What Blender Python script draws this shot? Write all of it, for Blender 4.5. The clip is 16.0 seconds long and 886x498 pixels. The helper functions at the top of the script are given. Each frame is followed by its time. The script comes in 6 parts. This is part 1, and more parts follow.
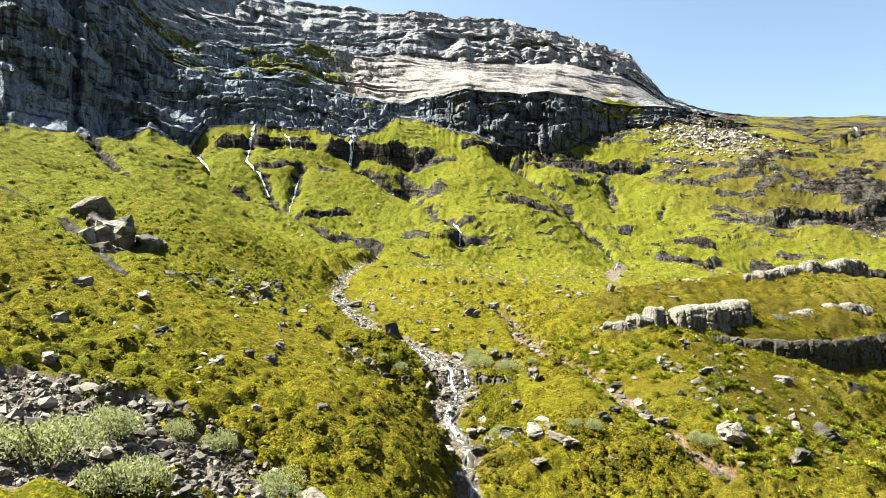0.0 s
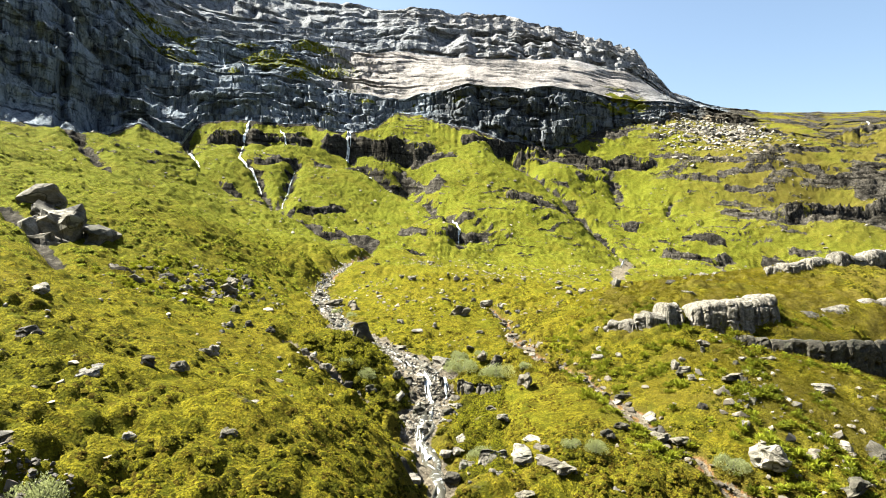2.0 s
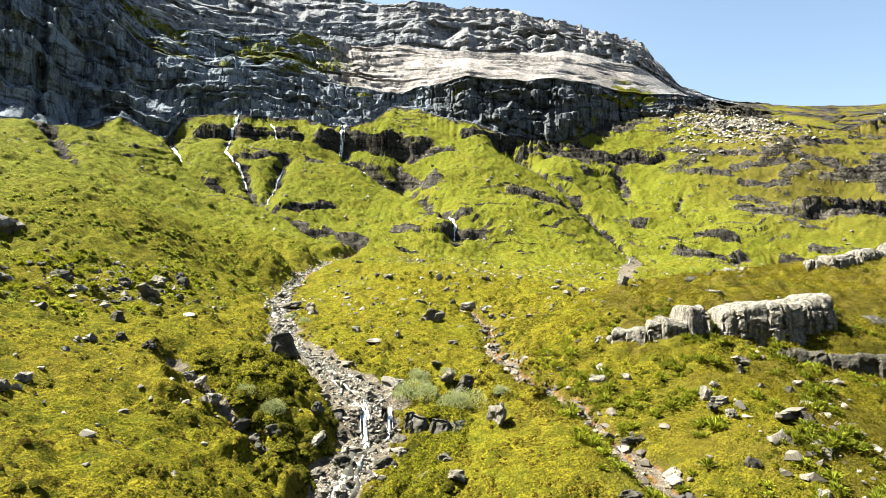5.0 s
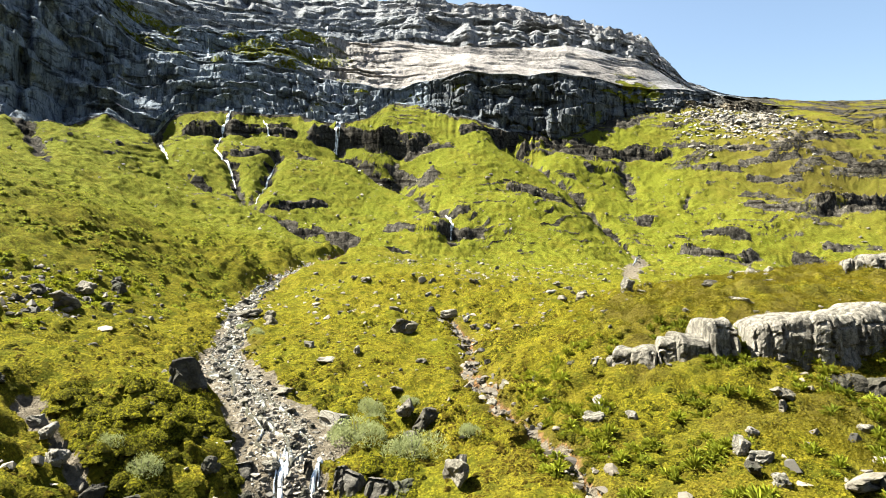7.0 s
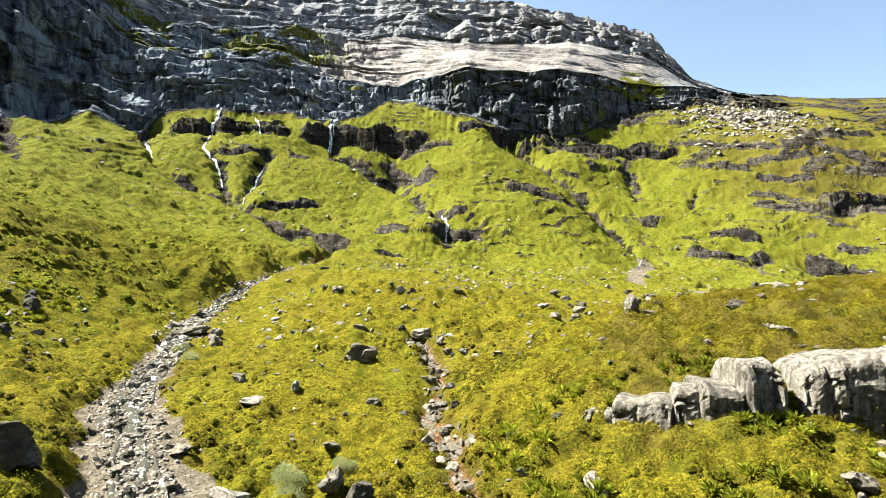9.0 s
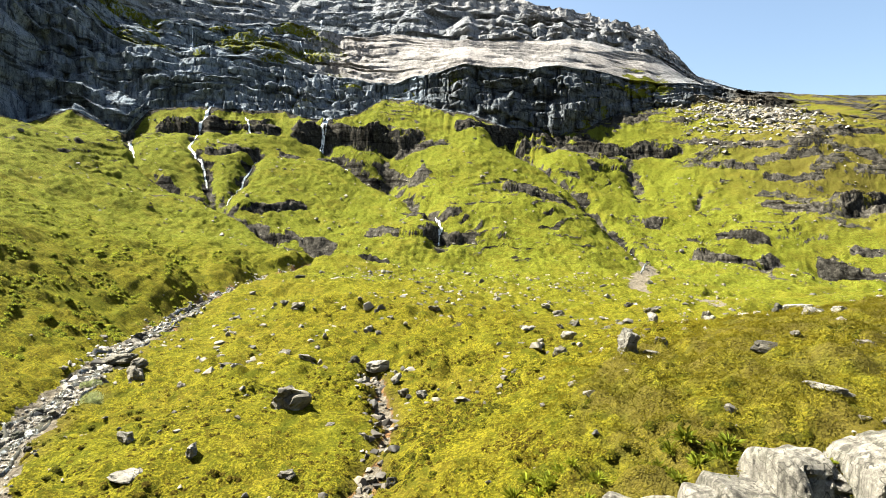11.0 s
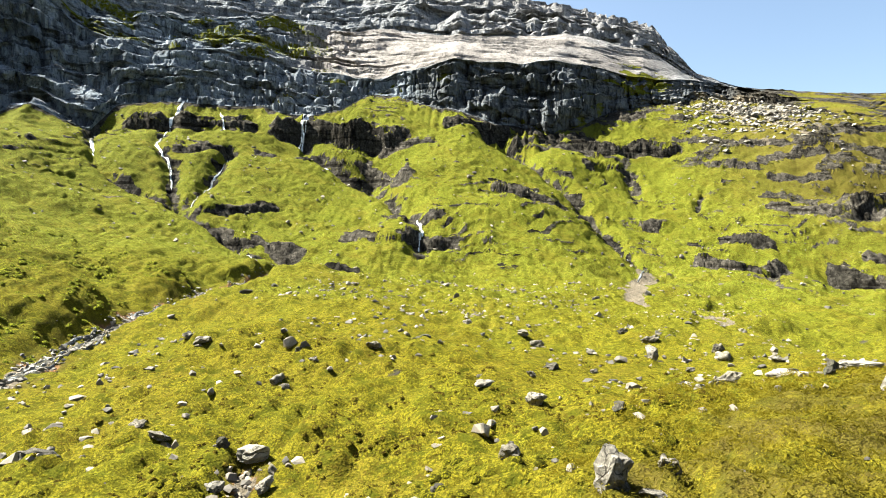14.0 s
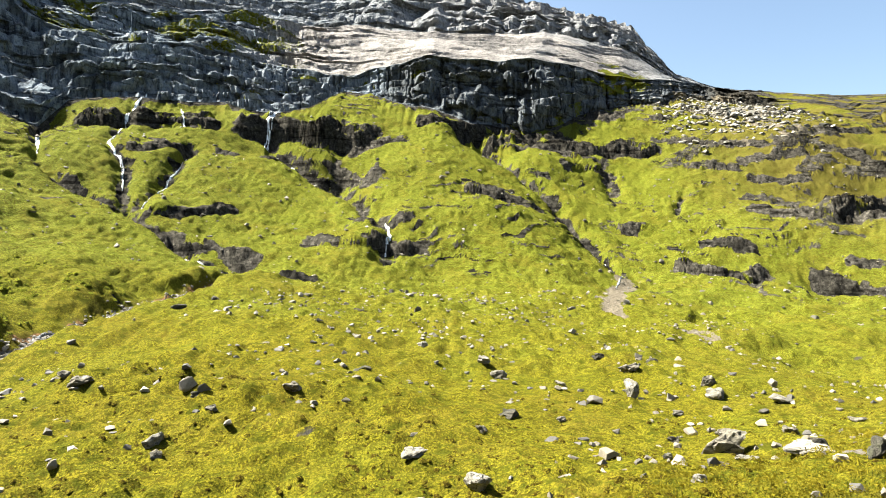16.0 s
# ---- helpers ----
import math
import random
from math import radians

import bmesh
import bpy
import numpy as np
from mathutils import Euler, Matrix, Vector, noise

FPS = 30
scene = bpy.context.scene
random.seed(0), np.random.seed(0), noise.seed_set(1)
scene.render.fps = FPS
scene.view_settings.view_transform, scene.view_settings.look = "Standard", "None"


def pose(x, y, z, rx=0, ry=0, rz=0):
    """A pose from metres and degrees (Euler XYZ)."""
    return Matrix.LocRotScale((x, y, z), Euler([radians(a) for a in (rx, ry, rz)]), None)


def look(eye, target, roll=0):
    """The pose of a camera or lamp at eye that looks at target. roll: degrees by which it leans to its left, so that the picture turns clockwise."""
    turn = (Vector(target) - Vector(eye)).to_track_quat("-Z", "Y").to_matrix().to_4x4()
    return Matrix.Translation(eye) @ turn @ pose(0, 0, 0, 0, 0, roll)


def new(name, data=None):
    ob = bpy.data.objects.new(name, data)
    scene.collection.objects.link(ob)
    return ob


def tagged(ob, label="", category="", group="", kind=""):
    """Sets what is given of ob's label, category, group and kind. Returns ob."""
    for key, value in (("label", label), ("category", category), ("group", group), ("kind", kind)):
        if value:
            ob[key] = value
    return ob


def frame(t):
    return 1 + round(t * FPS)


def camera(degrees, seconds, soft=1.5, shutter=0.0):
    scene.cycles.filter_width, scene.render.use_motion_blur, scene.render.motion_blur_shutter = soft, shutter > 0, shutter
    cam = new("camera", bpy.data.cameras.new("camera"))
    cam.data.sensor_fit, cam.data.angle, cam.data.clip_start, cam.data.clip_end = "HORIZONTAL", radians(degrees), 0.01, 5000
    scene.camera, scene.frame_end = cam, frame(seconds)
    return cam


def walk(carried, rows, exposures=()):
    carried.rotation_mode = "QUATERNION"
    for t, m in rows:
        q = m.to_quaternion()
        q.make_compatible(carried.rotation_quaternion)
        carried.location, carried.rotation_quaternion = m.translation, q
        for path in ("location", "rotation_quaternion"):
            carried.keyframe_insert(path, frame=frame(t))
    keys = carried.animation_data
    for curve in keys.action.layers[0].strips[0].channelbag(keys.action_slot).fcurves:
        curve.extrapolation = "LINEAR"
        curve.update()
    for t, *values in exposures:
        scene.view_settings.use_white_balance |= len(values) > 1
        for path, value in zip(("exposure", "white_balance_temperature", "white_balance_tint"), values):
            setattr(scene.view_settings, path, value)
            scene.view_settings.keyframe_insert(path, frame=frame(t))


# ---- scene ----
cam = camera(72, 16.0, soft=1.0)
PATH = [
    (0.0, (-0.000, -0.000, 20.000), (-0.000, 99.995, 18.955), 0.618),
    (0.5, (0.650, 2.195, 19.618), (0.409, 102.190, 18.622), 0.528),
    (1.0, (1.337, 4.579, 19.238), (0.889, 104.573, 18.256), 0.466),
    (1.5, (1.949, 6.880, 18.907), (1.306, 106.873, 17.959), 0.374),
    (2.0, (2.612, 9.249, 18.621), (1.768, 109.242, 17.739), 0.365),
    (2.5, (3.261, 11.528, 18.400), (2.238, 111.519, 17.519), 0.315),
    (3.0, (3.937, 13.902, 18.178), (2.716, 113.891, 17.324), 0.252),
    (3.5, (4.587, 16.213, 17.986), (3.174, 116.199, 17.156), 0.204),
    (4.0, (5.241, 18.652, 17.803), (3.672, 118.636, 16.976), 0.204),
    (6.5, (8.762, 30.935, 17.271), (6.187, 130.899, 16.542), -0.105),
    (7.0, (9.442, 33.428, 17.354), (6.680, 133.387, 16.576), -0.141),
    (7.5, (10.066, 35.781, 17.465), (7.135, 135.735, 16.643), -0.195),
    (8.0, (10.711, 38.325, 17.624), (7.673, 138.275, 16.815), -0.169),
    (8.5, (11.348, 40.715, 17.806), (8.157, 140.661, 16.966), -0.149),
    (9.0, (12.094, 43.275, 18.011), (8.664, 143.213, 17.244), -0.136),
    (11.5, (15.765, 54.870, 19.487), (11.731, 154.785, 18.649), -0.286),
    (12.0, (16.471, 57.329, 19.763), (12.641, 157.252, 18.881), -0.227),
    (12.5, (17.154, 59.745, 19.971), (13.457, 159.673, 19.098), -0.243),
    (13.0, (17.869, 62.250, 20.245), (14.272, 162.182, 19.380), -0.282),
    (13.5, (18.551, 64.609, 20.506), (14.991, 164.542, 19.645), -0.257),
    (14.0, (19.249, 67.108, 20.843), (15.625, 167.039, 19.949), -0.218),
    (14.5, (19.900, 69.533, 21.094), (16.916, 169.485, 20.239), -0.213),
    (15.0, (20.671, 72.049, 21.467), (18.451, 172.020, 20.545), -0.240),
    (15.5, (21.361, 74.414, 21.760), (19.939, 174.399, 20.847), -0.266),
    (16.0, (22.102, 76.858, 22.104), (21.661, 176.852, 21.183), -0.200),
]
walk(cam, [(t, look(eye, target, roll)) for t, eye, target, roll in PATH], [(0.0, 2.8, 6500, 4.0), (16.0, 2.8, 6500, 4.0)])

# ---- world, sun ----
SUN_AZ, SUN_EL = -71.0, 52.0      # degrees: bearing from +y towards +x, height
world = bpy.data.worlds.new("sky")
scene.world = world
world.use_nodes = True
_nt = world.node_tree
_sky = _nt.nodes.new("ShaderNodeTexSky")
_sky.sky_type, _sky.sun_disc = "NISHITA", False
_sky.sun_elevation, _sky.sun_rotation = radians(SUN_EL), radians(SUN_AZ)
_sky.altitude, _sky.dust_density, _sky.ozone_density = 900, 4.0, 0.0
_nt.links.new(_sky.outputs["Color"], _nt.nodes["Background"].inputs["Color"])
_nt.nodes["Background"].inputs["Strength"].default_value = 0.0368
sun = new("sun", bpy.data.lights.new("sun", "SUN"))
sun.data.energy, sun.data.angle, sun.data.color = 5.0, radians(0.5), (1.0, 0.95, 0.86)
_a, _e = radians(SUN_AZ), radians(SUN_EL)
_to = Vector((math.sin(_a) * math.cos(_e), math.cos(_a) * math.cos(_e), math.sin(_e)))
sun.matrix_world = look(_to * 800, (0, 0, 0))

# ---- noise ----
def _hash(ix, iy, seed):
    h = (ix.astype(np.int64) * 374761393 + iy.astype(np.int64) * 668265263 + seed * 974634221) & 0xFFFFFFFF
    h = ((h ^ (h >> 13)) * 1274126177) & 0xFFFFFFFF
    return ((h ^ (h >> 16)) & 0xFFFF) / 32767.5 - 1.0


def vnoise(x, y, seed=0):
    """Smooth noise from -1 to 1, one bump a unit."""
    x, y = np.broadcast_arrays(np.asarray(x, float), np.asarray(y, float))
    fx, fy = np.floor(x), np.floor(y)
    u, v = x - fx, y - fy
    u, v = u * u * u * (u * (u * 6 - 15) + 10), v * v * v * (v * (v * 6 - 15) + 10)
    ix, iy = fx.astype(np.int64), fy.astype(np.int64)
    a, b = _hash(ix, iy, seed), _hash(ix + 1, iy, seed)
    c, d = _hash(ix, iy + 1, seed), _hash(ix + 1, iy + 1, seed)
    return (a + (b - a) * u) * (1 - v) + (c + (d - c) * u) * v


def fbm(x, y, octaves=4, seed=0, gain=0.5):
    total, amp = 0.0, 1.0
    for k in range(octaves):
        total = total + amp * vnoise(x * 0.8 - y * 0.6 + 17.3 * k, x * 0.6 + y * 0.8 - 9.1 * k, seed + k)
        x, y, amp = x * 2.03, y * 2.03, amp * gain
    return total


def step(a, b, x):
    u = np.clip((x - a) / (b - a), 0, 1)
    return u * u * (3 - 2 * u)


# ---- landform: lines of spot heights (x, y, z) ----
STREAM = [(-19, 203, 13.6), (-23, 172, 12.9), (-23.5, 147, 11.3), (-21.5, 125, 9.3), (-18.5, 110, 9.0), (-14, 96, 8.4), (-9, 80, 7.9), (-3, 71, 7.4),
          (0, 66, 7.15), (1.0, 62.8, 7.0), (1.4, 61.2, 5.5), (1, 57, 5.1), (0.6, 54.5, 4.8), (0.5, 53.2, 4.1), (1.5, 50, 3.7), (2, 46.5, 3.2),
          (2, 40, 2.6), (4, 28, 1), (6, 10, -1)]
RIM = [(-12, 190, 15.2), (-16.5, 172, 14.4), (-17.5, 159, 13.7), (-18, 147, 12.8), (-18, 135, 11.5), (-27, 172, 13.8), (-27, 150, 12.6)]   # banks of the upper stream
RILL = [(8, 98.5, 9.7), (10.5, 87, 8.4), (10, 79.5, 8.0), (11.8, 73, 7.4), (13.2, 68.5, 7.3), (14.6, 63, 7.2), (15.6, 58.5, 6.9), (16.3, 54, 6.4), (17.8, 49, 5.2), (21, 44, 3.6)]
HEATH = [(-12, 42, 11.5), (-14, 38, 12.6), (-19, 31, 13.2), (-18.5, 40, 14), (-25.5, 51.5, 14.9), (-30, 50, 16.3), (-7.7, 35.6, 10.2),
         (-1.4, 35, 7.6), (-12.5, 28, 11.4), (-13.5, 24.5, 12.4), (-10.8, 23, 11.3), (-8.3, 29, 9.2), (-4.7, 28, 8.8), (-15.5, 50.7, 11.6),
         (-21, 76, 11.1), (-13.7, 71, 10.6), (-26, 86, 12.8), (-31, 84, 14.4), (-16.5, 92, 9.2), (-5.6, 66.2, 9.9), (-6.8, 62.5, 9.3), (-5.5, 58, 8.0), (-40, 30, 19), (-20, 5, 14), (6, 47, 5), (0.6, 41, 6.9), (-1, 46, 6.6)]
HILLSIDE = [(-46, 89, 20.5), (-42, 109, 23.7), (-56, 96, 25), (-30, 125, 14), (-29, 142, 16), (-30, 165, 18.4), (-70, 250, 37),
            (-60, 245, 36.5), (-36, 220, 22.5), (-102, 223, 44), (-138, 242, 58), (-137, 209, 51), (-135, 276, 70), (-100, 150, 42),
            (-80, 110, 33), (-60, 60, 24), (-100, 60, 38), (-60, 0, 24), (-140, 120, 55), (-170, 180, 62), (-120, -40, 40)]
MEADOW = [(-5, 122, 12.1), (11, 119.5, 12), (4, 90, 9.3), (-1, 81, 8.5), (0, 100.5, 10.2), (8, 97.6, 9.7), (16, 134, 11.2), (22, 150, 10.7),
          (27, 136, 9.8), (30, 151, 9.4), (42, 141, 9.1), (52, 130, 9.0), (72, 176, 6.6), (38, 119, 10), (24, 114, 10.7), (6, 113, 11.1),
          (11, 105, 10.5), (-12, 195, 14.5), (-6, 215, 15.1), (15.6, 233.5, 16.3), (70, 249, 13.6), (103, 241, 11), (132, 246, 7.5),
          (65, 210, 9), (100, 195, 4.5), (160, 215, 3), (120, 150, 2), (80, 130, 4)]
KNOLL = [(38, 110, 11.0), (38.5, 100, 13.7), (34.4, 94.8, 13.8), (29.7, 82, 13.7), (24, 87, 12.8), (28.7, 92, 13), (37.6, 90.4, 13.9),
         (46, 93, 15.2), (61, 99, 16), (48, 84, 14), (28.2, 76, 12.6), (47, 110.5, 12.0), (16, 71.6, 8.7), (19, 70.6, 9.4), (18.4, 65, 7.9),
         (21.7, 63.3, 8.9), (21, 57.3, 7.9), (23.5, 54, 8.0), (14.5, 53.6, 7.0), (23, 48, 5.3), (27.5, 45.7, 4.3), (30.4, 50.2, 4.3),
         (35, 62.4, 7.8), (45, 66, 5.6), (60, 70, 3.6), (36, 76, 12.7), (31, 68.2, 9.2), (36.5, 66.6, 8.0), (26, 69.4, 10.4), (50, 77, 12.5), (65, 82, 12.5), (40, 30, 0), (80, 60, 2), (30, 0, -3)]
FANS = [(-44, 303, 53.5), (-73, 293, 57), (-78, 304.6, 64), (-46, 321, 66), (7.5, 340, 73), (24, 343, 74),
        (31, 345, 63), (55, 369, 72), (-12, 298, 42), (4, 238.5, 25), (28.5, 278, 37), (35, 265, 35), (42, 280, 34), (51, 285, 36),
        (-104, 268, 55), (150, 352, 61), (181, 344, 60.5), (138, 283, 30), (156, 283, 29.6), (169, 291, 33), (112, 262, 15),
        (234, 386, 82), (180, 240, 12), (240, 290, 36), (300, 380, 76), (85, 330, 45), (105, 380, 76)]
LEDGES = [(-119, 285, 62), (-90, 315.6, 72), (-88, 284, 57.5), (-67, 286, 51.5), (-49.4, 310, 56), (-48.8, 334, 79), (-23.3, 324, 69), (-6.4, 326, 67),
          (-16.8, 318, 59.5), (-5, 294, 46.2), (-10, 247, 25.2), (-17, 200, 16), (33, 283, 38.7), (54, 287.6, 34.4), (66, 336, 59), (139, 294, 33.2),
          (-51, 140, 23.7), (133, 239, 9.8), (-33, 161.6, 16.7), (-38, 224, 23), (-70, 319, 70.5), (185, 312, 31)]
# cliff foot, top of the dark cliff, top of the pale slab, shoulder, skyline
CLIFF_FOOT = [(-330, 90, 95), (-260, 150, 82), (-200, 200, 72), (-165, 215, 62), (-134.8, 232, 58.4), (-141, 256, 59.4), (-139, 265, 64.2), (-133, 276, 70.6), (-128, 283, 67), (-120, 289, 63), (-119, 305, 76), (-112, 318, 81), (-100, 326, 83), (-70, 335, 81),
              (-50, 340, 79), (-38, 350, 84), (-27, 379, 96), (12, 367, 88), (35, 362, 78), (60, 372, 74), (85, 390, 85), (121, 430, 101),
              (165, 450, 110), (190, 470, 114), (240, 400, 86), (310, 450, 109), (420, 460, 112)]
CLIFF_TOP = [(-450, 140, 300), (-370, 200, 260), (-288, 278, 222), (-247, 307, 198), (-223, 321, 180), (-203, 329, 163), (-182, 334, 146), (-165.4, 333.6, 129), (-152, 342, 121), (-134, 341, 116), (-96, 367, 121), (-73, 385, 116),
             (-25, 400, 112), (15, 385, 117.5), (40, 390, 119), (70, 402, 119), (124, 446, 123), (165, 475, 127), (195, 495, 128),
             (255, 430, 98), (325, 500, 119), (440, 520, 126)]
SLAB_TOP = [(-560, 180, 420), (-420, 260, 350), (-300, 300, 248), (-262, 322, 218), (-239, 345, 214), (-217, 353, 204), (-196, 360, 178), (-183, 374, 160), (-164, 395, 146), (-120, 440, 160), (-78, 482, 171), (4, 480, 160),
            (90, 500, 168), (150, 521, 165), (182, 530, 148), (225, 540, 138), (270, 500, 124), (330, 545, 133), (460, 560, 139)]
SHOULDER = [(-640, 220, 460), (-480, 330, 430), (-350, 400, 368), (-275, 395, 276), (-245, 430, 246), (-205, 460, 200), (-180, 470, 192), (-110, 510, 194), (-60, 540, 206), (-25, 535, 208), (40, 560, 212),
            (97, 570, 205), (140, 556, 192), (170, 560, 182), (190, 555, 166), (206, 562, 156), (245, 580, 150), (293, 600, 147), (345, 590, 145), (480, 600, 150)]
SKYLINE = [(-800, 300, 540), (-600, 420, 520), (-400, 520, 440), (-250, 600, 320), (-163, 620, 264), (-83, 620, 254), (-25, 600, 246), (52, 650, 258), (126, 630, 236), (153, 600, 215),
           (174, 577, 198), (192, 570, 176), (208, 577, 161), (245, 597, 155), (293, 617, 150), (350, 620, 149), (500, 640, 155), (700, 620, 165)]
HUB = (2.0, -12.0)                # the middle of the ground's rings


def _ring(line):
    p = np.array(line, float)
    az = np.degrees(np.arctan2(p[:, 0] - HUB[0], p[:, 1] - HUB[1]))
    order = np.argsort(az)
    return az[order], np.hypot(p[:, 0] - HUB[0], p[:, 1] - HUB[1])[order], p[order, 2]


def ring_at(line, az):
    a, r, z = _ring(line)
    return np.interp(az, a, r), np.interp(az, a, z)


_spots = np.array(STREAM[:9] + RIM + STREAM[11:13] + STREAM[14:] + RILL + HEATH + HILLSIDE + MEADOW + KNOLL + FANS + LEDGES + CLIFF_FOOT, float)


def _kernel(d2):
    return 0.5 * d2 * np.log(d2 + 1e-9)


def _fit_plate():
    p = _spots[:, :2] / 100
    d2 = ((p[:, None] - p[None]) ** 2).sum(-1)
    n = len(p)
    m = np.zeros((n + 3, n + 3))
    m[:n, :n] = _kernel(d2) + 0.0006 * np.eye(n)
    m[:n, n], m[:n, n + 1:] = 1, p
    m[n, :n], m[n + 1:, :n] = 1, p.T
    return np.linalg.solve(m, np.r_[_spots[:, 2], 0, 0, 0])


_plate = _fit_plate()


def base_height(x, y):
    """The smooth lie of the land below the cliffs."""
    x, y = np.asarray(x, float), np.asarray(y, float)
    shape, q = x.shape, np.stack([x.ravel(), y.ravel()], 1) / 100
    p, n, out = _spots[:, :2] / 100, len(_spots), []
    for k in range(0, len(q), 20000):
        c = q[k:k + 20000]
        d2 = ((c[:, None] - p[None]) ** 2).sum(-1)
        out.append(_kernel(d2) @ _plate[:n] + _plate[n] + c @ _plate[n + 1:])
    return np.concatenate(out).reshape(shape)


# gullies: way in plan, depth, half width
GULLIES = [
    ([(-119, 290), (-112, 276), (-101, 260), (-95, 252), (-88, 248), (-80, 246), (-68, 240), (-59, 232)], 2.8, 3.4),
    ([(-99, 328), (-95, 301), (-91, 280), (-79, 269), (-72, 254), (-61, 236)], 2.6, 3.2),
    ([(-68, 292), (-65, 263), (-60, 235), (-54, 229), (-46, 226), (-36, 218), (-26, 216), (-22, 211), (-18, 202), (-19, 190)], 3.6, 4.2),
    ([(-50, 344), (-48, 322), (-45, 314), (-30, 305), (-18, 298), (-4, 273), (3, 260), (7, 240), (6, 230)], 4.2, 5.0),
    ([(-21, 340), (-20, 317), (-18, 304)], 3.0, 5.0),
    ([(36, 358), (43, 346), (50, 320), (61, 306), (67, 278), (70, 264), (72, 250)], 4.6, 5.0),
    ([(97, 362), (95, 354), (92, 336), (90, 318)], 3.5, 5.0),
    ([(121, 328), (114, 316), (107, 302)], 1.6, 2.0),
    ([(-137, 232), (-116, 211), (-100, 190)], 2.0, 5.0),
    ([(-148, 262), (-140, 240), (-128, 222)], 3.0, 6.0),
    ([(-69, 95), (-61, 91), (-54, 87), (-48, 82.5), (-40, 74.5), (-33, 66)], 1.6, 2.2),
]
# rock steps: way in plan, height, how wide the slope was that they gather up
SCARPS = [
    ([(-112, 293), (-108, 296), (-95, 302), (-84, 308), (-72, 317), (-66, 322)], 10.5, 9.0),
    ([(-84, 277), (-79, 280), (-73, 288), (-68, 294)], 4.5, 5.0),
    ([(-64, 316), (-59, 318), (-51, 322), (-45, 325), (-39, 323), (-29, 323), (-18, 325), (-7, 330), (0, 332)], 13.0, 10.0),
    ([(-18, 322), (-14, 322), (-6, 324), (2, 327), (8, 329)], 5.0, 5.0),
    ([(8, 341), (14, 344), (23, 350), (35, 359), (42, 364)], 9.0, 8.0),
    ([(-62, 296), (-57, 298), (-51, 302), (-45, 306), (-40, 309)], 4.6, 5.0),
    ([(-26, 313), (-20, 311), (-14, 307), (-3, 289), (1, 283)], 8.5, 7.0),
    ([(-58, 232), (-54, 235), (-48, 244), (-42, 253), (-38, 258)], 3.0, 5.0),
    ([(-18, 242), (-13, 240), (-2, 234), (7, 237), (15, 238), (20, 238)], 7.5, 7.0),
    ([(-8, 260), (-4, 258), (3, 255), (10, 252), (14, 250)], 4.5, 5.0),
    ([(-50, 230), (-46, 227), (-39, 226), (-31, 224), (-24, 221), (-20, 219)], 6.0, 6.0),
    ([(-28, 213), (-25, 211), (-20, 209), (-12, 203), (-7, 202), (-3, 203)], 6.5, 6.0),
    ([(28, 356), (35, 361), (52, 374), (66, 380), (76, 386)], 10.0, 9.0),
    ([(40, 352), (52, 361), (66, 366), (78, 372)], 7.0, 6.0),
    ([(66, 358), (72, 360), (87, 361), (103, 365), (119, 366), (128, 370)], 9.0, 8.0),
    ([(69, 333), (73, 335), (83, 342), (92, 345), (98, 347)], 4.5, 5.0),
    ([(43, 328), (47, 326), (54, 323), (61, 322), (66, 322)], 5.5, 5.0),
    ([(27, 284), (32, 283), (41, 282), (51, 281), (58, 284)], 7.5, 7.0),
    ([(66, 290), (70, 290), (78, 291), (90, 290), (96, 290)], 6.5, 6.0),
    ([(92, 276), (97, 276), (111, 277), (118, 271), (123, 270)], 4.6, 6.0),
    ([(88, 260), (93, 257), (100, 251), (108, 252), (116, 258), (121, 261)], 7.0, 7.0),
    ([(132, 304), (137, 300), (142, 292), (150, 286), (154, 284)], 8.0, 7.0),
    ([(148, 283), (155, 287), (166, 291), (182, 300), (196, 306), (220, 312), (250, 322)], 18.0, 11.0),
    ([(150, 350), (154, 348), (165, 346), (176, 344), (182, 344)], 4.4, 4.0),
    ([(137, 345), (144, 342), (151, 339)], 4.2, 4.0),
    ([(172, 349), (178, 348), (194, 348), (210, 346), (233, 346), (250, 350)], 5.5, 5.0),
    ([(148, 336), (152, 334), (161, 331), (169, 330), (175, 330)], 4.2, 4.0),
    ([(127, 264), (132, 260), (140, 250), (144, 240), (150, 234), (162, 232), (176, 236)], 8.0, 8.0),
    ([(200, 369), (207, 370), (223, 372), (242, 373), (262, 378)], 4.2, 5.0),
    ([(122, 380), (128, 377), (136, 372), (144, 367), (150, 364)], 5.0, 5.0),
    ([(148, 364), (152, 362), (162, 357), (176, 351), (182, 350)], 3.8, 4.0),
    ([(143, 264), (147, 262), (152, 260), (157, 257), (163, 256)], 3.8, 4.0),
    ([(190, 410), (250, 425), (320, 440)], 6.0, 10.0),
    ([(19, 74.5), (22.5, 72.4), (25, 71.6), (30, 71.6), (38, 73)], 1.2, 3.0),
    ([(28, 70.2), (33, 69.0), (38, 68.4), (44, 69.2), (51, 71.8), (62, 76)], 3.6, 5.0),
    ([(40, 88.6), (46, 90.6), (55, 93), (66, 96)], 2.6, 4.0),
]


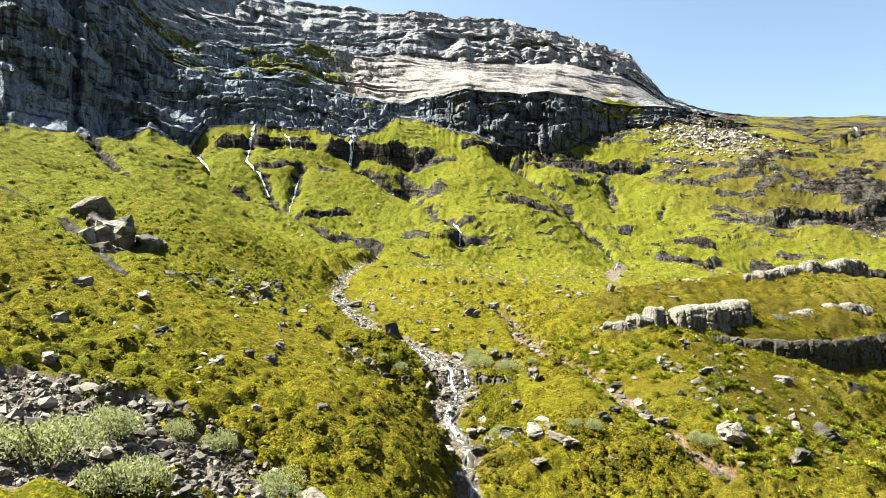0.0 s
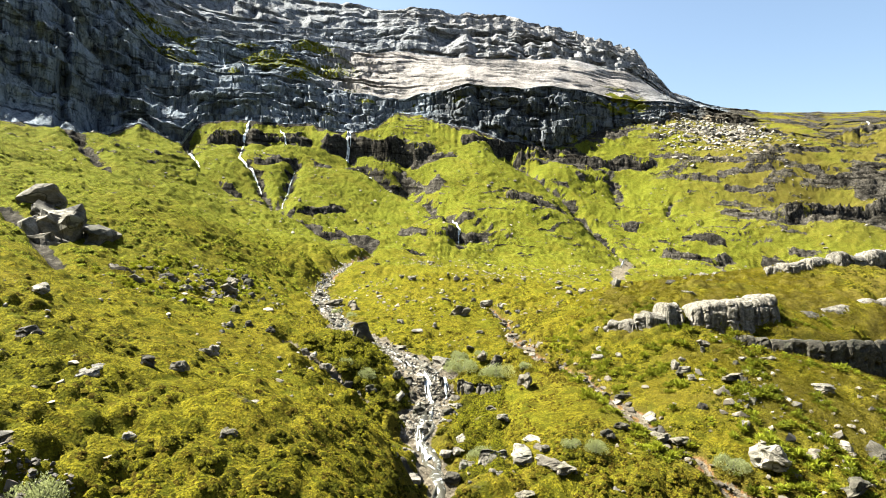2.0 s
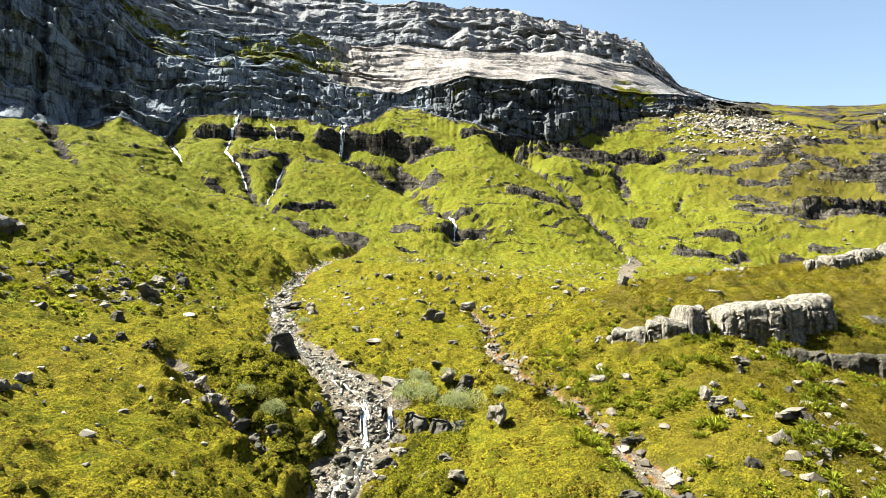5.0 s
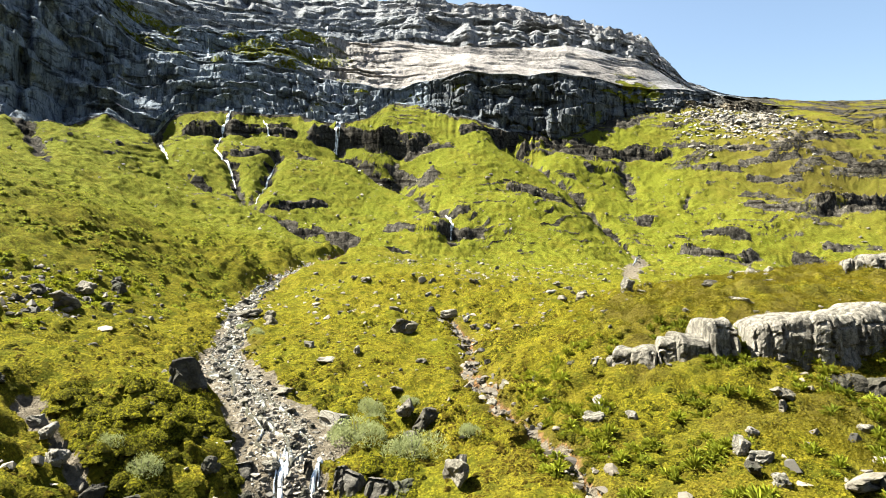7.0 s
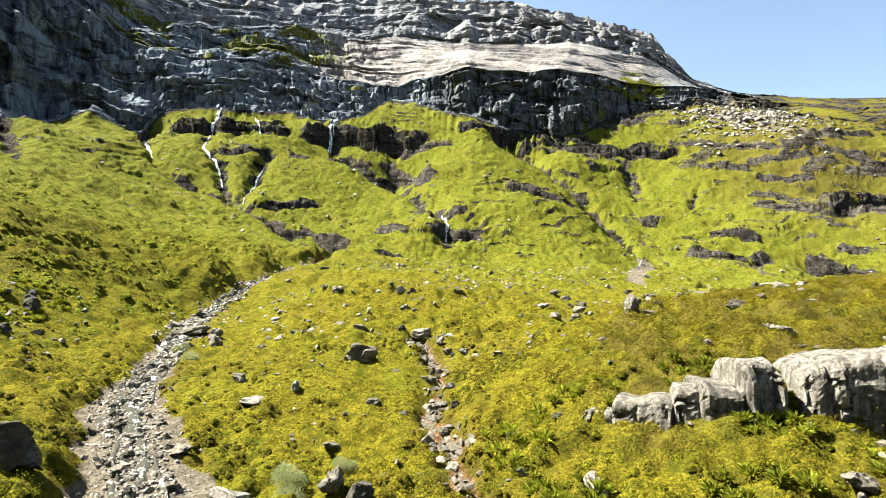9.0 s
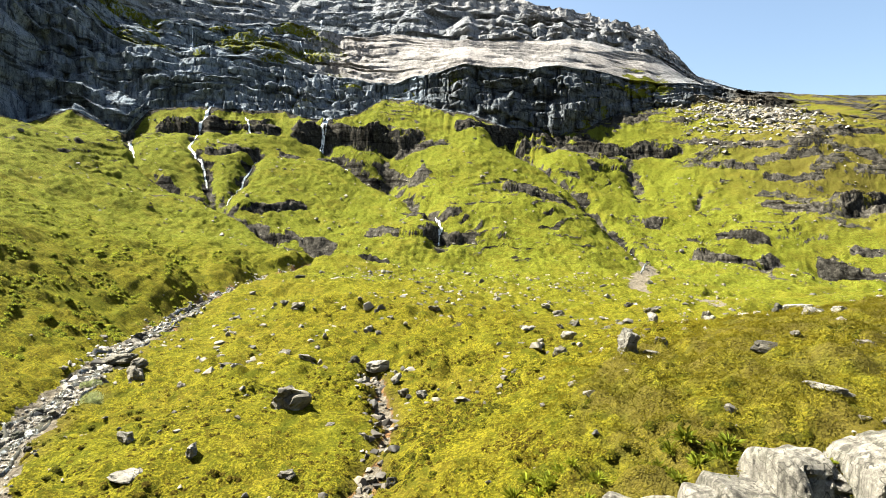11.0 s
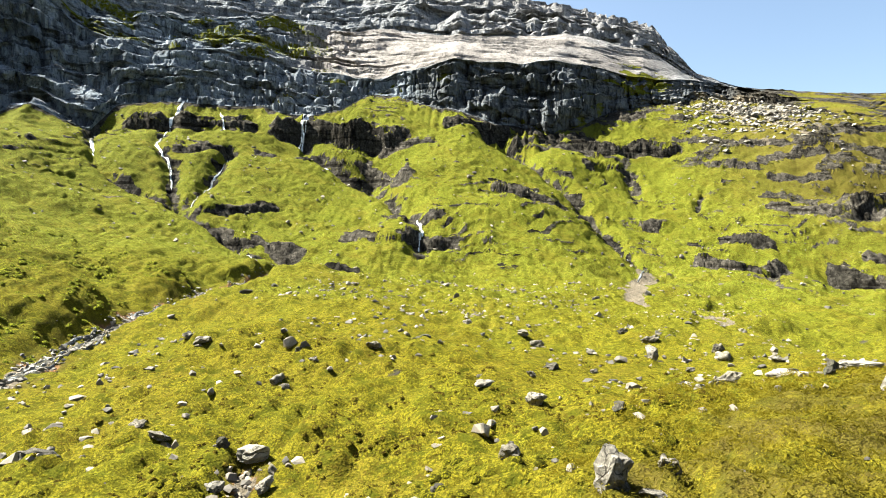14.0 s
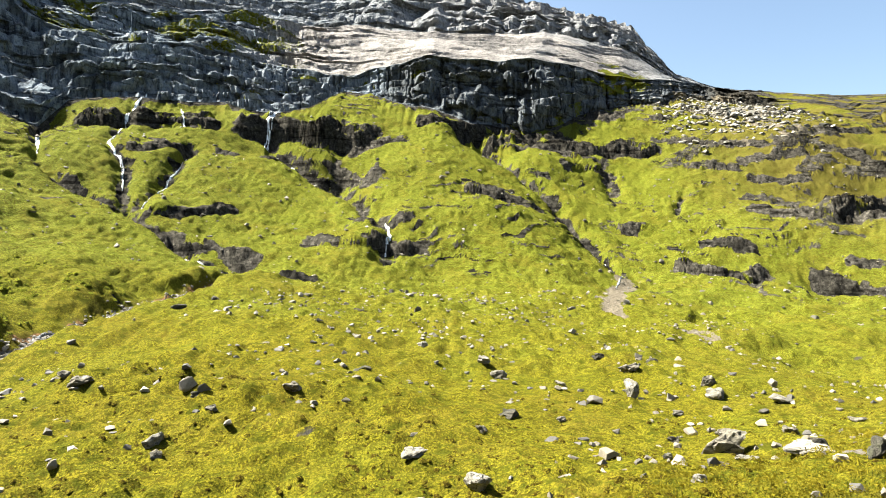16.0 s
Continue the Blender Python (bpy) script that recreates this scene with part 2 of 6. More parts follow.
def along(line, x, y):
    """Distance to a way in plan, the share of it passed, and the side (over 0: behind it, seen along +y)."""
    p = np.array(line, float)
    best, share, side = np.full(x.shape, 1e9), np.zeros(x.shape), np.zeros(x.shape)
    seg = np.hypot(*np.diff(p, axis=0).T)
    total, done = seg.sum(), 0.0
    for a, b, s in zip(p[:-1], p[1:], seg):
        d = b - a
        u = np.clip(((x - a[0]) * d[0] + (y - a[1]) * d[1]) / (s * s), 0, 1)
        ex, ey = x - a[0] - u * d[0], y - a[1] - u * d[1]
        dist = np.hypot(ex, ey)
        near = dist < best
        best = np.where(near, dist, best)
        share = np.where(near, (done + u * s) / total, share)
        side = np.where(near, np.sign(d[0] * ey - d[1] * ex), side)
        done += s
    return best, share, side


def _close(line, x, y, reach):
    p = np.array(line, float)
    return ((x > p[:, 0].min() - reach) & (x < p[:, 0].max() + reach) & (y > p[:, 1].min() - reach) & (y < p[:, 1].max() + reach))


def stream_half(y):
    """Half the width of the stream's stony bed."""
    return 0.7 + 1.9 * np.exp(-((y - 67) / 5.5) ** 2) + 1.5 * np.exp(-((y - 78) / 7) ** 2) + 0.9 * np.exp(-((y - 57) / 4) ** 2) + 0.5 * np.exp(-((y - 96) / 10) ** 2)


def lie(x, y):
    """Height of the ground below the cliffs, and what covers it: rock, gravel, dry (0 to 1)."""
    x, y = np.asarray(x, float), np.asarray(y, float)
    z = base_height(x, y)
    rock, gravel, dry = np.zeros(x.shape), np.zeros(x.shape), np.zeros(x.shape)
    far = step(90, 220, np.hypot(x, y))
    z = z + far * (2.2 * fbm(x / 34, y / 34, 3, 11) + 0.5 * fbm(x / 7, y / 7, 3, 12))
    # small turf steps across the far slopes
    far = step(150, 230, np.hypot(x, y))
    t = z / 3.4 + 0.9 * fbm(x / 17, y / 17, 3, 13)
    fr = t - np.floor(t)
    z = z + far * (0.7 * step(-0.15, 0.35, fbm(x / 26, y / 26, 3, 14)) * (step(0.5, 0.92, fr) - fr) + 0.28 * fbm(x / 2.6, y / 2.6, 3, 15))
    rock = far * 0.62 * step(-0.15, 0.35, fbm(x / 26, y / 26, 3, 14)) * step(0.58, 0.68, fr) * step(0.92, 0.84, fr) * step(-0.2, 0.3, fbm(x / 9, y / 9, 3, 16))
    for n, (line, high, wide) in enumerate(SCARPS):
        m = _close(line, x, y, 40)
        if not m.any():
            continue
        xs, ys = x[m], y[m]
        size = min(1.0, high / 5)
        d, u, side = along(line, xs, ys)
        s = d * side + size * (1.5 * fbm(xs / 9, ys / 9, 3, 40 + n) + (0.12 if high < 4 and np.hypot(*line[0]) < 120 else 0.3) * fbm(xs / 2.0, ys / 2.0, 2, 60 + n))
        fade = step(0.0, 0.12, u) * step(1.0, 0.88, u) * (0.72 + 0.45 * vnoise(xs / 13, ys / 13, 70 + n))
        if np.hypot(*line[0]) < 120:
            sharp = 0.55 * step(-2.4 * size, 0.2, s) + 0.45 * step(1.4 * size, 3.4 * size, s)
        else:
            sharp = 0.22 * step(-2.3 * size, -1.7 * size, s) + 0.5 * step(-1.0 * size, 0.1, s) + 0.28 * step(1.2 * size, 1.9 * size, s)
        z[m] += high * fade * (sharp - step(-wide, wide, s))
        rock[m] = np.maximum(rock[m], (0.0 if np.hypot(*line[0]) < 120 else 1.0) * fade * 1.5 * step(-0.7, -0.1, fbm(xs / 11, ys / 11, 3, 80 + n)) * step(-3.0 * size, -2.2 * size, s) * step(2.9 * size, 2.0 * size, s))
    for n, (line, deep, wide) in enumerate(GULLIES):
        m = _close(line, x, y, 30)
        if not m.any():
            continue
        xs, ys = x[m], y[m]
        d, u, side = along(line, xs, ys)
        wide, deep = 0.7 * wide, 0.85 * deep
        d = np.abs(d + 0.35 * wide * fbm(xs / 6, ys / 6, 3, 90 + n))
        z[m] -= deep * (np.exp(-(d / wide) ** 2) - 0.05 * np.exp(-((d - 2.3 * wide) / wide) ** 2))
        rough = np.exp(-(d / (0.75 * wide)) ** 2)
        z[m] += rough * 0.9 * fbm(xs / 3, ys / 3, 3, 120 + n) * min(1, deep / 4)
        rock[m] = np.maximum(rock[m], rough * (0.75 + 0.75 * vnoise(xs / 5, ys / 5, 130 + n)))
    # the stream's trench with its steep banks
    m = _close([p[:2] for p in STREAM], x, y, 14)
    if m.any():
        xs, ys = x[m], y[m]
        d, u, side = along([p[:2] for p in STREAM], xs, ys)
        half = stream_half(ys)
        d = d + 0.6 * fbm(xs / 2.5, ys / 2.5, 3, 150)
        p = np.array(STREAM, float)
        s = np.r_[0, np.cumsum(np.hypot(*np.diff(p[:, :2], axis=0).T))]
        bed = np.interp(u * s[-1], s, p[:, 2]) + 0.16 * fbm(xs / 0.8, ys / 0.8, 3, 151)
        k = step(half + 1.6 + 2.6 * step(112, 126, ys), half - 0.2, d)
        z[m] = z[m] * (1 - k) + np.minimum(bed, z[m] + 0.1) * k
        gravel[m] = np.maximum(gravel[m], step(half + 0.7, half - 0.3, d))
        dry[m] = np.maximum(dry[m], (0.6 + 0.6 * step(112, 124, ys)) * step(half + 2.4, half + 0.8, d) * step(-0.2, 0.5, fbm(xs / 3, ys / 3, 2, 152)))
    # the rill: a shallow rusty cut
    line = [p[:2] for p in RILL]
    m = _close(line, x, y, 8)
    if m.any():
        xs, ys = x[m], y[m]
        d, u, side = along(line, xs, ys)
        d = d + 0.5 * fbm(xs / 2, ys / 2, 3, 160)
        z[m] -= 0.7 * np.exp(-(d / 1.0) ** 2)
        dry[m] = np.maximum(dry[m], 1.2 * np.exp(-(d / 0.8) ** 2))
        gravel[m] = np.maximum(gravel[m], 0.8 * np.exp(-(d / 0.32) ** 4))
    # the gravel fan below the gully on the far side
    line = [(73, 250), (62, 222), (56, 200), (59, 187), (63, 177), (64, 168)]
    m = _close(line, x, y, 12)
    if m.any():
        d, u, side = along(line, x[m], y[m])
        d = d + 2.0 * fbm(x[m] / 7, y[m] / 7, 3, 170)
        gravel[m] = np.maximum(gravel[m], np.clip(np.exp(-(d / (2.6 - 1.6 * u)) ** 2) * (1.25 - 0.5 * u), 0, 1))
    # boulder scree under the shoulder of the mountain
    k = np.exp(-((x - 178) / 26) ** 2 - ((y - 400) / 40) ** 2) + 0.3 * fbm(x / 12, y / 12, 3, 295)
    gravel = np.maximum(gravel, step(0.35, 0.7, k) * (0.42 + 0.4 * fbm(x / 4, y / 4, 2, 296)))
    # bare brown rock between the turf of the slope on that side
    k = step(95, 130, x) * step(255, 300, y) * step(0.28, 0.44, fbm(x / 19, y / 8 - x / 60, 4, 297) + 0.15 * step(150, 250, x))
    rock = np.maximum(rock, 0.6 * k)
    z = z + k * (0.9 * fbm(x / 4, y / 2.5, 3, 298) + 0.5)
    # bare slabs above the long rock step on that side
    k = np.exp(-((x - 214) / 40) ** 2 - ((y - 303 - 0.2 * (x - 214)) / 11) ** 2) + 0.35 * fbm(x / 14, y / 6, 4, 307)
    rock = np.maximum(rock, 0.9 * step(0.42, 0.66, k))
    z = z + step(0.35, 0.7, k) * (1.0 * fbm(x / 7, y / 3, 3, 308) + 0.6)
    # the brown crag above the valley's mouth on that side, and the slabs over it
    for cx, cy, wx, wy, sd in ((188, 293, 34, 15, 315), (224, 334, 27, 15, 317)):
        k = np.exp(-((x - cx) / wx) ** 2 - ((y - cy) / wy) ** 2) + 0.35 * fbm(x / 15, y / 7, 4, sd)
        rock = np.maximum(rock, 0.95 * step(0.42, 0.6, k))
        z = z + step(0.35, 0.7, k) * (1.6 * fbm(x / 6, y / 4, 3, sd + 1) + 0.8)
    # wet black rock under the great cliff
    k = np.exp(-((x - 66) / 34) ** 2 - ((y - 361) / 13) ** 2) + 0.45 * fbm(x / 11, y / 7, 4, 299)
    rock = np.maximum(rock, 0.8 * step(0.55, 0.8, k))
    z = z + step(0.3, 0.7, k) * 1.2 * fbm(x / 5, y / 4, 4, 301)
    # rock shelves in the shade of the great cliff
    k = np.exp(-((x - 104) / 22) ** 2 - ((y - 402 - 0.6 * (x - 104)) / 14) ** 2) + 0.4 * fbm(x / 9, y / 6, 4, 309)
    rock = np.maximum(rock, 0.9 * step(0.45, 0.7, k))
    z = z + step(0.3, 0.7, k) * 1.0 * fbm(x / 5, y / 4, 3, 310)
    # drier, browner turf on the knoll and on the far shoulder
    line = [(13, 60), (15.5, 70), (19, 79), (24, 88), (31, 95), (40, 98.5), (52, 101), (70, 106)]
    d, u, side = along(line, x, y)
    crown = step(1.2, -1.2, d * side + 0.8 * fbm(x / 3, y / 3, 2, 313)) * step(66, 72, y) * step(17, 21, x) * step(75, 62, x)
    dry = np.maximum(dry, crown * np.clip(0.60 + 0.7 * fbm(x / 1.8, y / 1.8, 4, 303), 0.1, 0.84))
    dry = np.maximum(dry, step(100, 180, x) * step(240, 310, y) * np.minimum(0.86, 0.95 + 0.45 * fbm(x / 20, y / 12, 4, 304)))
    dry = np.maximum(dry, np.minimum(0.66, 0.75 * np.exp(-((x - 33) / 17) ** 2 - ((y - 54) / 16) ** 2) * (0.75 + 0.8 * fbm(x / 4, y / 4, 3, 306))))
    # the stony hollow where the walk begins
    d = np.hypot((x + 15) / 8.5, (y - 25) / 5.5) + 0.35 * fbm(x / 3, y / 3, 3, 180)
    k = step(1.15, 0.8, d)
    z = z - 0.5 * k + k * 0.2 * fbm(x / 0.7, y / 0.7, 3, 181)
    gravel = np.maximum(gravel, k * 0.95)
    # bare rock breaks into level ledges
    far = step(150, 190, np.hypot(x, y)) * np.clip(1.4 * rock, 0, 1)
    t = z / 3.0 + 0.5 * fbm(x / 12, y / 12, 3, 182)
    fr = t - np.floor(t)
    z = z + far * (1.3 * (step(0.4, 0.8, fr) - fr) + 0.5 * fbm(x / 2.4, y / 2.4, 2, 183))
    # clumps of turf on the far slopes
    far = (0.5 + 0.5 * np.maximum(step(100, 200, np.hypot(x, y)), step(-20, -30, x))) * step(55, 100, np.hypot(x, y)) * (1 - np.clip(1.5 * rock + gravel, 0, 1))
    z = z + far * (0.55 * (np.abs(vnoise(x / 2.6, y / 2.6, 184)) - 0.4) + 0.35 * np.abs(vnoise(x / 1.3, y / 1.3, 185)))
    # the bushy mound beside the small waterfall
    m = step(-11.5, -9.5, x) * step(-0.2, -1.8, x + 0.1 * (y - 58)) * step(52.5, 54.5, y) * step(65.5, 63.5, y)
    z = z + m * (1 - np.clip(gravel, 0, 1)) * (0.9 * (np.abs(vnoise(x / 1.5, y / 1.5, 186)) - 0.25) + 0.4 * np.abs(vnoise(x / 0.6, y / 0.6, 187)))
    # the stony cut below the mound
    line = [(-11.4, 62.2), (-8.7, 59.9), (-6.8, 58.2), (-5.2, 57.2), (-3.4, 56.2)]
    m = _close(line, x, y, 6)
    if m.any():
        d = along(line, x[m], y[m])[0] + 0.4 * fbm(x[m] / 1.2, y[m] / 1.2, 3, 314)
        z[m] -= 1.0 * np.exp(-(d / 0.75) ** 2)
        gravel[m] = np.maximum(gravel[m], 0.8 * np.exp(-(d / 0.55) ** 4))
    # hummocks of the heath
    near = 1 - step(150, 320, np.hypot(x, y))
    soft = near * (1 - np.clip(gravel + rock, 0, 1))
    lump = np.abs(vnoise(x / 2.1, y / 2.1, 190)) + (0.45 + 0.5 * step(110, 80, np.hypot(x, y))) * np.abs(vnoise(x / 0.85 + 0.5 * vnoise(x, y, 194), y / 0.85, 191))
    z = z + soft * (0.72 * (lump - 0.5) * (0.65 + 0.6 * vnoise(x / 14, y / 14, 193)) + 0.3 * fbm(x / 5, y / 5, 2, 192))
    return z, np.clip(rock, 0, 1), np.clip(gravel, 0, 1), np.clip(dry, 0, 1)


def ground_z(x, y):
    """Height of the finished ground below the cliffs at one place."""
    x, y = np.atleast_1d(np.asarray(x, float)), np.atleast_1d(np.asarray(y, float))
    return lie(x, y)[0]
# ---- END TERRAIN


# ---- materials ----
def material(name):
    mat = bpy.data.materials.new(name)
    mat.use_nodes = True
    nt = mat.node_tree
    return mat, nt, nt.nodes["Principled BSDF"]


def node(nt, kind, **values):
    n = nt.nodes.new(kind)
    for key, value in values.items():
        n.inputs[key].default_value = value
    return n


def noise_tex(nt, scale, detail=4, vec=None, rough=0.55):
    n = node(nt, "ShaderNodeTexNoise", Scale=scale, Detail=detail, Roughness=rough)
    if vec is not None:
        nt.links.new(vec, n.inputs["Vector"])
    return n.outputs["Fac"]


def ramp(nt, fac, stops):
    n = nt.nodes.new("ShaderNodeValToRGB")
    while len(n.color_ramp.elements) < len(stops):
        n.color_ramp.elements.new(0.5)
    for e, (at, c) in zip(n.color_ramp.elements, stops):
        e.position, e.color = at, (*c, 1) if len(c) == 3 else c
    nt.links.new(fac, n.inputs["Fac"])
    return n.outputs["Color"]


def mix(nt, fac, a, b, kind="MIX"):
    n = nt.nodes.new("ShaderNodeMix")
    n.data_type, n.blend_type = "RGBA", kind
    for key, v in ((0, fac), (6, a), (7, b)):
        if isinstance(v, bpy.types.NodeSocket):
            nt.links.new(v, n.inputs[key])
        else:
            n.inputs[key].default_value = v if key == 0 else (*v, 1)
    return n.outputs[2]


def arith(nt, op, a, b=0.0, clamp=False):
    n = nt.nodes.new("ShaderNodeMath")
    n.operation, n.use_clamp = op, clamp
    for k, v in enumerate((a, b)):
        if isinstance(v, bpy.types.NodeSocket):
            nt.links.new(v, n.inputs[k])
        else:
            n.inputs[k].default_value = v
    return n.outputs[0]


def attribute(nt, name):
    n = nt.nodes.new("ShaderNodeAttribute")
    n.attribute_name = name
    return n.outputs["Fac"]


def coords(nt):
    return nt.nodes.new("ShaderNodeTexCoord").outputs["Object"]


def clumps(nt, scale, vec, rough=0.0):
    """Rounded clumps side by side: 1 in the middle of each, falling to 0 in the gaps; and a value of its own for each."""
    n = nt.nodes.new("ShaderNodeTexVoronoi")
    n.inputs["Scale"].default_value = scale
    n.inputs["Randomness"].default_value = 1.0
    wob = nt.nodes.new("ShaderNodeVectorMath")
    wob.operation = "MULTIPLY_ADD"
    nz = node(nt, "ShaderNodeTexNoise", Scale=scale * 1.7, Detail=3)
    nt.links.new(vec, nz.inputs["Vector"])
    nt.links.new(nz.outputs["Color"], wob.inputs[0])
    wob.inputs[1].default_value = (0.8 / scale,) * 3
    nt.links.new(vec, wob.inputs[2])
    nt.links.new(wob.outputs[0], n.inputs["Vector"])
    split = nt.nodes.new("ShaderNodeSeparateColor")
    nt.links.new(n.outputs["Color"], split.inputs[0])
    return arith(nt, "SUBTRACT", 1.0, n.outputs["Distance"], True), split.outputs[0]


def bump(nt, bsdf, height, strength=0.5, distance=0.1, base=None):
    n = node(nt, "ShaderNodeBump", Strength=strength, Distance=distance)
    nt.links.new(height, n.inputs["Height"])
    if base is not None:
        nt.links.new(base, n.inputs["Normal"])
    nt.links.new(n.outputs["Normal"], bsdf.inputs["Normal"])
    return n.outputs["Normal"]


def stretch(nt, vec, scale):
    n = nt.nodes.new("ShaderNodeMapping")
    n.inputs["Scale"].default_value = scale
    nt.links.new(vec, n.inputs["Vector"])
    return n.outputs["Vector"]


def ground_material():
    mat, nt, bsdf = material("mountain_ground")
    co = coords(nt)
    big, mid, fine, speck = noise_tex(nt, 0.03, 4, co), noise_tex(nt, 0.30, 5, co), noise_tex(nt, 2.2, 6, co, 0.7), noise_tex(nt, 7.0, 4, co, 0.7)
    # heath and grass
    green = ramp(nt, mid, [(0.3, (0.146, 0.118, 0.010)), (0.5, (0.170, 0.144, 0.011)), (0.7, (0.186, 0.164, 0.013))])
    lush = ramp(nt, mid, [(0.3, (0.132, 0.168, 0.022)), (0.7, (0.188, 0.216, 0.030))])
    xyz = nt.nodes.new("ShaderNodeSeparateXYZ")
    nt.links.new(co, xyz.inputs[0])
    up = arith(nt, "ADD", arith(nt, "MULTIPLY", xyz.outputs[1], 1 / 320), arith(nt, "MULTIPLY", big, 0.5))   # heath gives way to grass up the valley
    up = arith(nt, "ADD", up, arith(nt, "MULTIPLY", arith(nt, "SUBTRACT", -24.0, xyz.outputs[0]), 0.012, True))
    grass = mix(nt, ramp(nt, up, [(0.62, (0, 0, 0)), (1.0, (1, 1, 1))]), green, lush)
    # shade in the hollows between plants, put into the colour by dark noise
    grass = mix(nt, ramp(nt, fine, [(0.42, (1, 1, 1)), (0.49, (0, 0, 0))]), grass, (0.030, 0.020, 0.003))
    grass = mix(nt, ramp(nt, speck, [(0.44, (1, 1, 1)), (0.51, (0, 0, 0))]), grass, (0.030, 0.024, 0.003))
    sward = noise_tex(nt, 0.11, 6, co, 0.65)
    grass = mix(nt, arith(nt, "MULTIPLY", ramp(nt, sward, [(0.50, (0, 0, 0)), (0.66, (1, 1, 1))]), 0.4), grass, (0.130, 0.092, 0.016))
    grass = mix(nt, arith(nt, "MULTIPLY", ramp(nt, sward, [(0.34, (1, 1, 1)), (0.48, (0, 0, 0))]), 0.35), grass, (0.090, 0.114, 0.012))
    small, own = clumps(nt, 8.0, co)
    large, own2 = clumps(nt, 1.6, co)
    grass = mix(nt, arith(nt, "MULTIPLY", own, 0.22), grass, (0.115, 0.120, 0.006))
    grass = mix(nt, arith(nt, "MULTIPLY", own2, 0.22), grass, (0.150, 0.120, 0.010))
    # shade in the gaps of the clumps, darkened in the colour
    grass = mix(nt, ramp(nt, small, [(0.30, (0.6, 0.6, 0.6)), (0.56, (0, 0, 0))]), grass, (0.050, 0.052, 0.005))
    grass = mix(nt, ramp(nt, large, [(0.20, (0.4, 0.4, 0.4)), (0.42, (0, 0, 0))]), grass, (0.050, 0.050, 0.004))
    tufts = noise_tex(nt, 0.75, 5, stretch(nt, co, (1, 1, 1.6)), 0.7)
    # broader shaded hollows between tufts, painted the same way
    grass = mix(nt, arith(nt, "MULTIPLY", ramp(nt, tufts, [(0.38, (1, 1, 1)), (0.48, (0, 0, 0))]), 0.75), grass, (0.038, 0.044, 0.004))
    grass = mix(nt, arith(nt, "MULTIPLY", attribute(nt, "dry"), 0.85), grass, (0.068, 0.053, 0.013))
    soil = ramp(nt, fine, [(0.35, (0.055, 0.030, 0.015)), (0.6, (0.185, 0.105, 0.048))])      # bare rusty peat
    grass = mix(nt, ramp(nt, attribute(nt, "dry"), [(0.88, (0, 0, 0)), (0.98, (1, 1, 1))]), grass, soil)
    # rock
    strata = noise_tex(nt, 1.0, 5, stretch(nt, co, (0.05, 0.05, 0.5)), 0.6)
    streak = noise_tex(nt, 1.0, 4, stretch(nt, co, (0.30, 0.30, 0.025)), 0.6)
    grain = noise_tex(nt, 0.9, 7, co, 0.7)
    patch = noise_tex(nt, 0.05, 4, co)
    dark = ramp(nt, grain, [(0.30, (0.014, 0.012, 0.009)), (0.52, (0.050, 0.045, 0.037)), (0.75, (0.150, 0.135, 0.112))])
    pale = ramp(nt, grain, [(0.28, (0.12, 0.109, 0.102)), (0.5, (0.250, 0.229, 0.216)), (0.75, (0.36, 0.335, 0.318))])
    # cliff walls: distance haze and bluish shade mixed into the rock colour
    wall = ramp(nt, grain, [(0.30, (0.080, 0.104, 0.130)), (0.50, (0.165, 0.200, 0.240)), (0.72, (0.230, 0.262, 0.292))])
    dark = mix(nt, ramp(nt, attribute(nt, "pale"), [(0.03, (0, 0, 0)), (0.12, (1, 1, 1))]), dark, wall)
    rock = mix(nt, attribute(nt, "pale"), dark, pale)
    less = arith(nt, "SUBTRACT", 1.0, arith(nt, "MULTIPLY", attribute(nt, "pale"), 0.4))      # bare slabs are cleaner than the walls
    rock = mix(nt, arith(nt, "MULTIPLY", ramp(nt, strata, [(0.38, (1, 1, 1)), (0.45, (0, 0, 0))]), less), rock, (0.30, 0.29, 0.28), "MULTIPLY")
    rock = mix(nt, arith(nt, "MULTIPLY", ramp(nt, streak, [(0.50, (0, 0, 0)), (0.62, (1, 1, 1))]), less), rock, (0.34, 0.34, 0.35), "MULTIPLY")
    rock = mix(nt, arith(nt, "MULTIPLY", ramp(nt, patch, [(0.48, (0, 0, 0)), (0.68, (1, 1, 1))]), less), rock, (0.52, 0.53, 0.53), "MULTIPLY")
    seams = noise_tex(nt, 1.0, 3, stretch(nt, co, (0.55, 0.55, 0.16)), 0.5)
    seams = arith(nt, "ABSOLUTE", arith(nt, "SUBTRACT", seams, 0.5))
    rock = mix(nt, arith(nt, "MULTIPLY", ramp(nt, seams, [(0.006, (1, 1, 1)), (0.022, (0, 0, 0))]), 0.8), rock, (0.22, 0.22, 0.22), "MULTIPLY")
    stones = ramp(nt, noise_tex(nt, 2.2, 6, co, 0.75), [(0.3, (0.035, 0.029, 0.021)), (0.5, (0.105, 0.088, 0.065)), (0.7, (0.20, 0.173, 0.135))])
    edge = arith(nt, "MULTIPLY", arith(nt, "SUBTRACT", noise_tex(nt, 0.5, 6, co, 0.7), 0.5), 1.3)
    rk = ramp(nt, arith(nt, "ADD", attribute(nt, "rock"), edge), [(0.40, (0, 0, 0)), (0.52, (1, 1, 1))])
    gk = ramp(nt, arith(nt, "ADD", attribute(nt, "gravel"), edge), [(0.42, (0, 0, 0)), (0.55, (1, 1, 1))])
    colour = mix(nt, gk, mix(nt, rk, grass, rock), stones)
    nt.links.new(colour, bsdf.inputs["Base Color"])
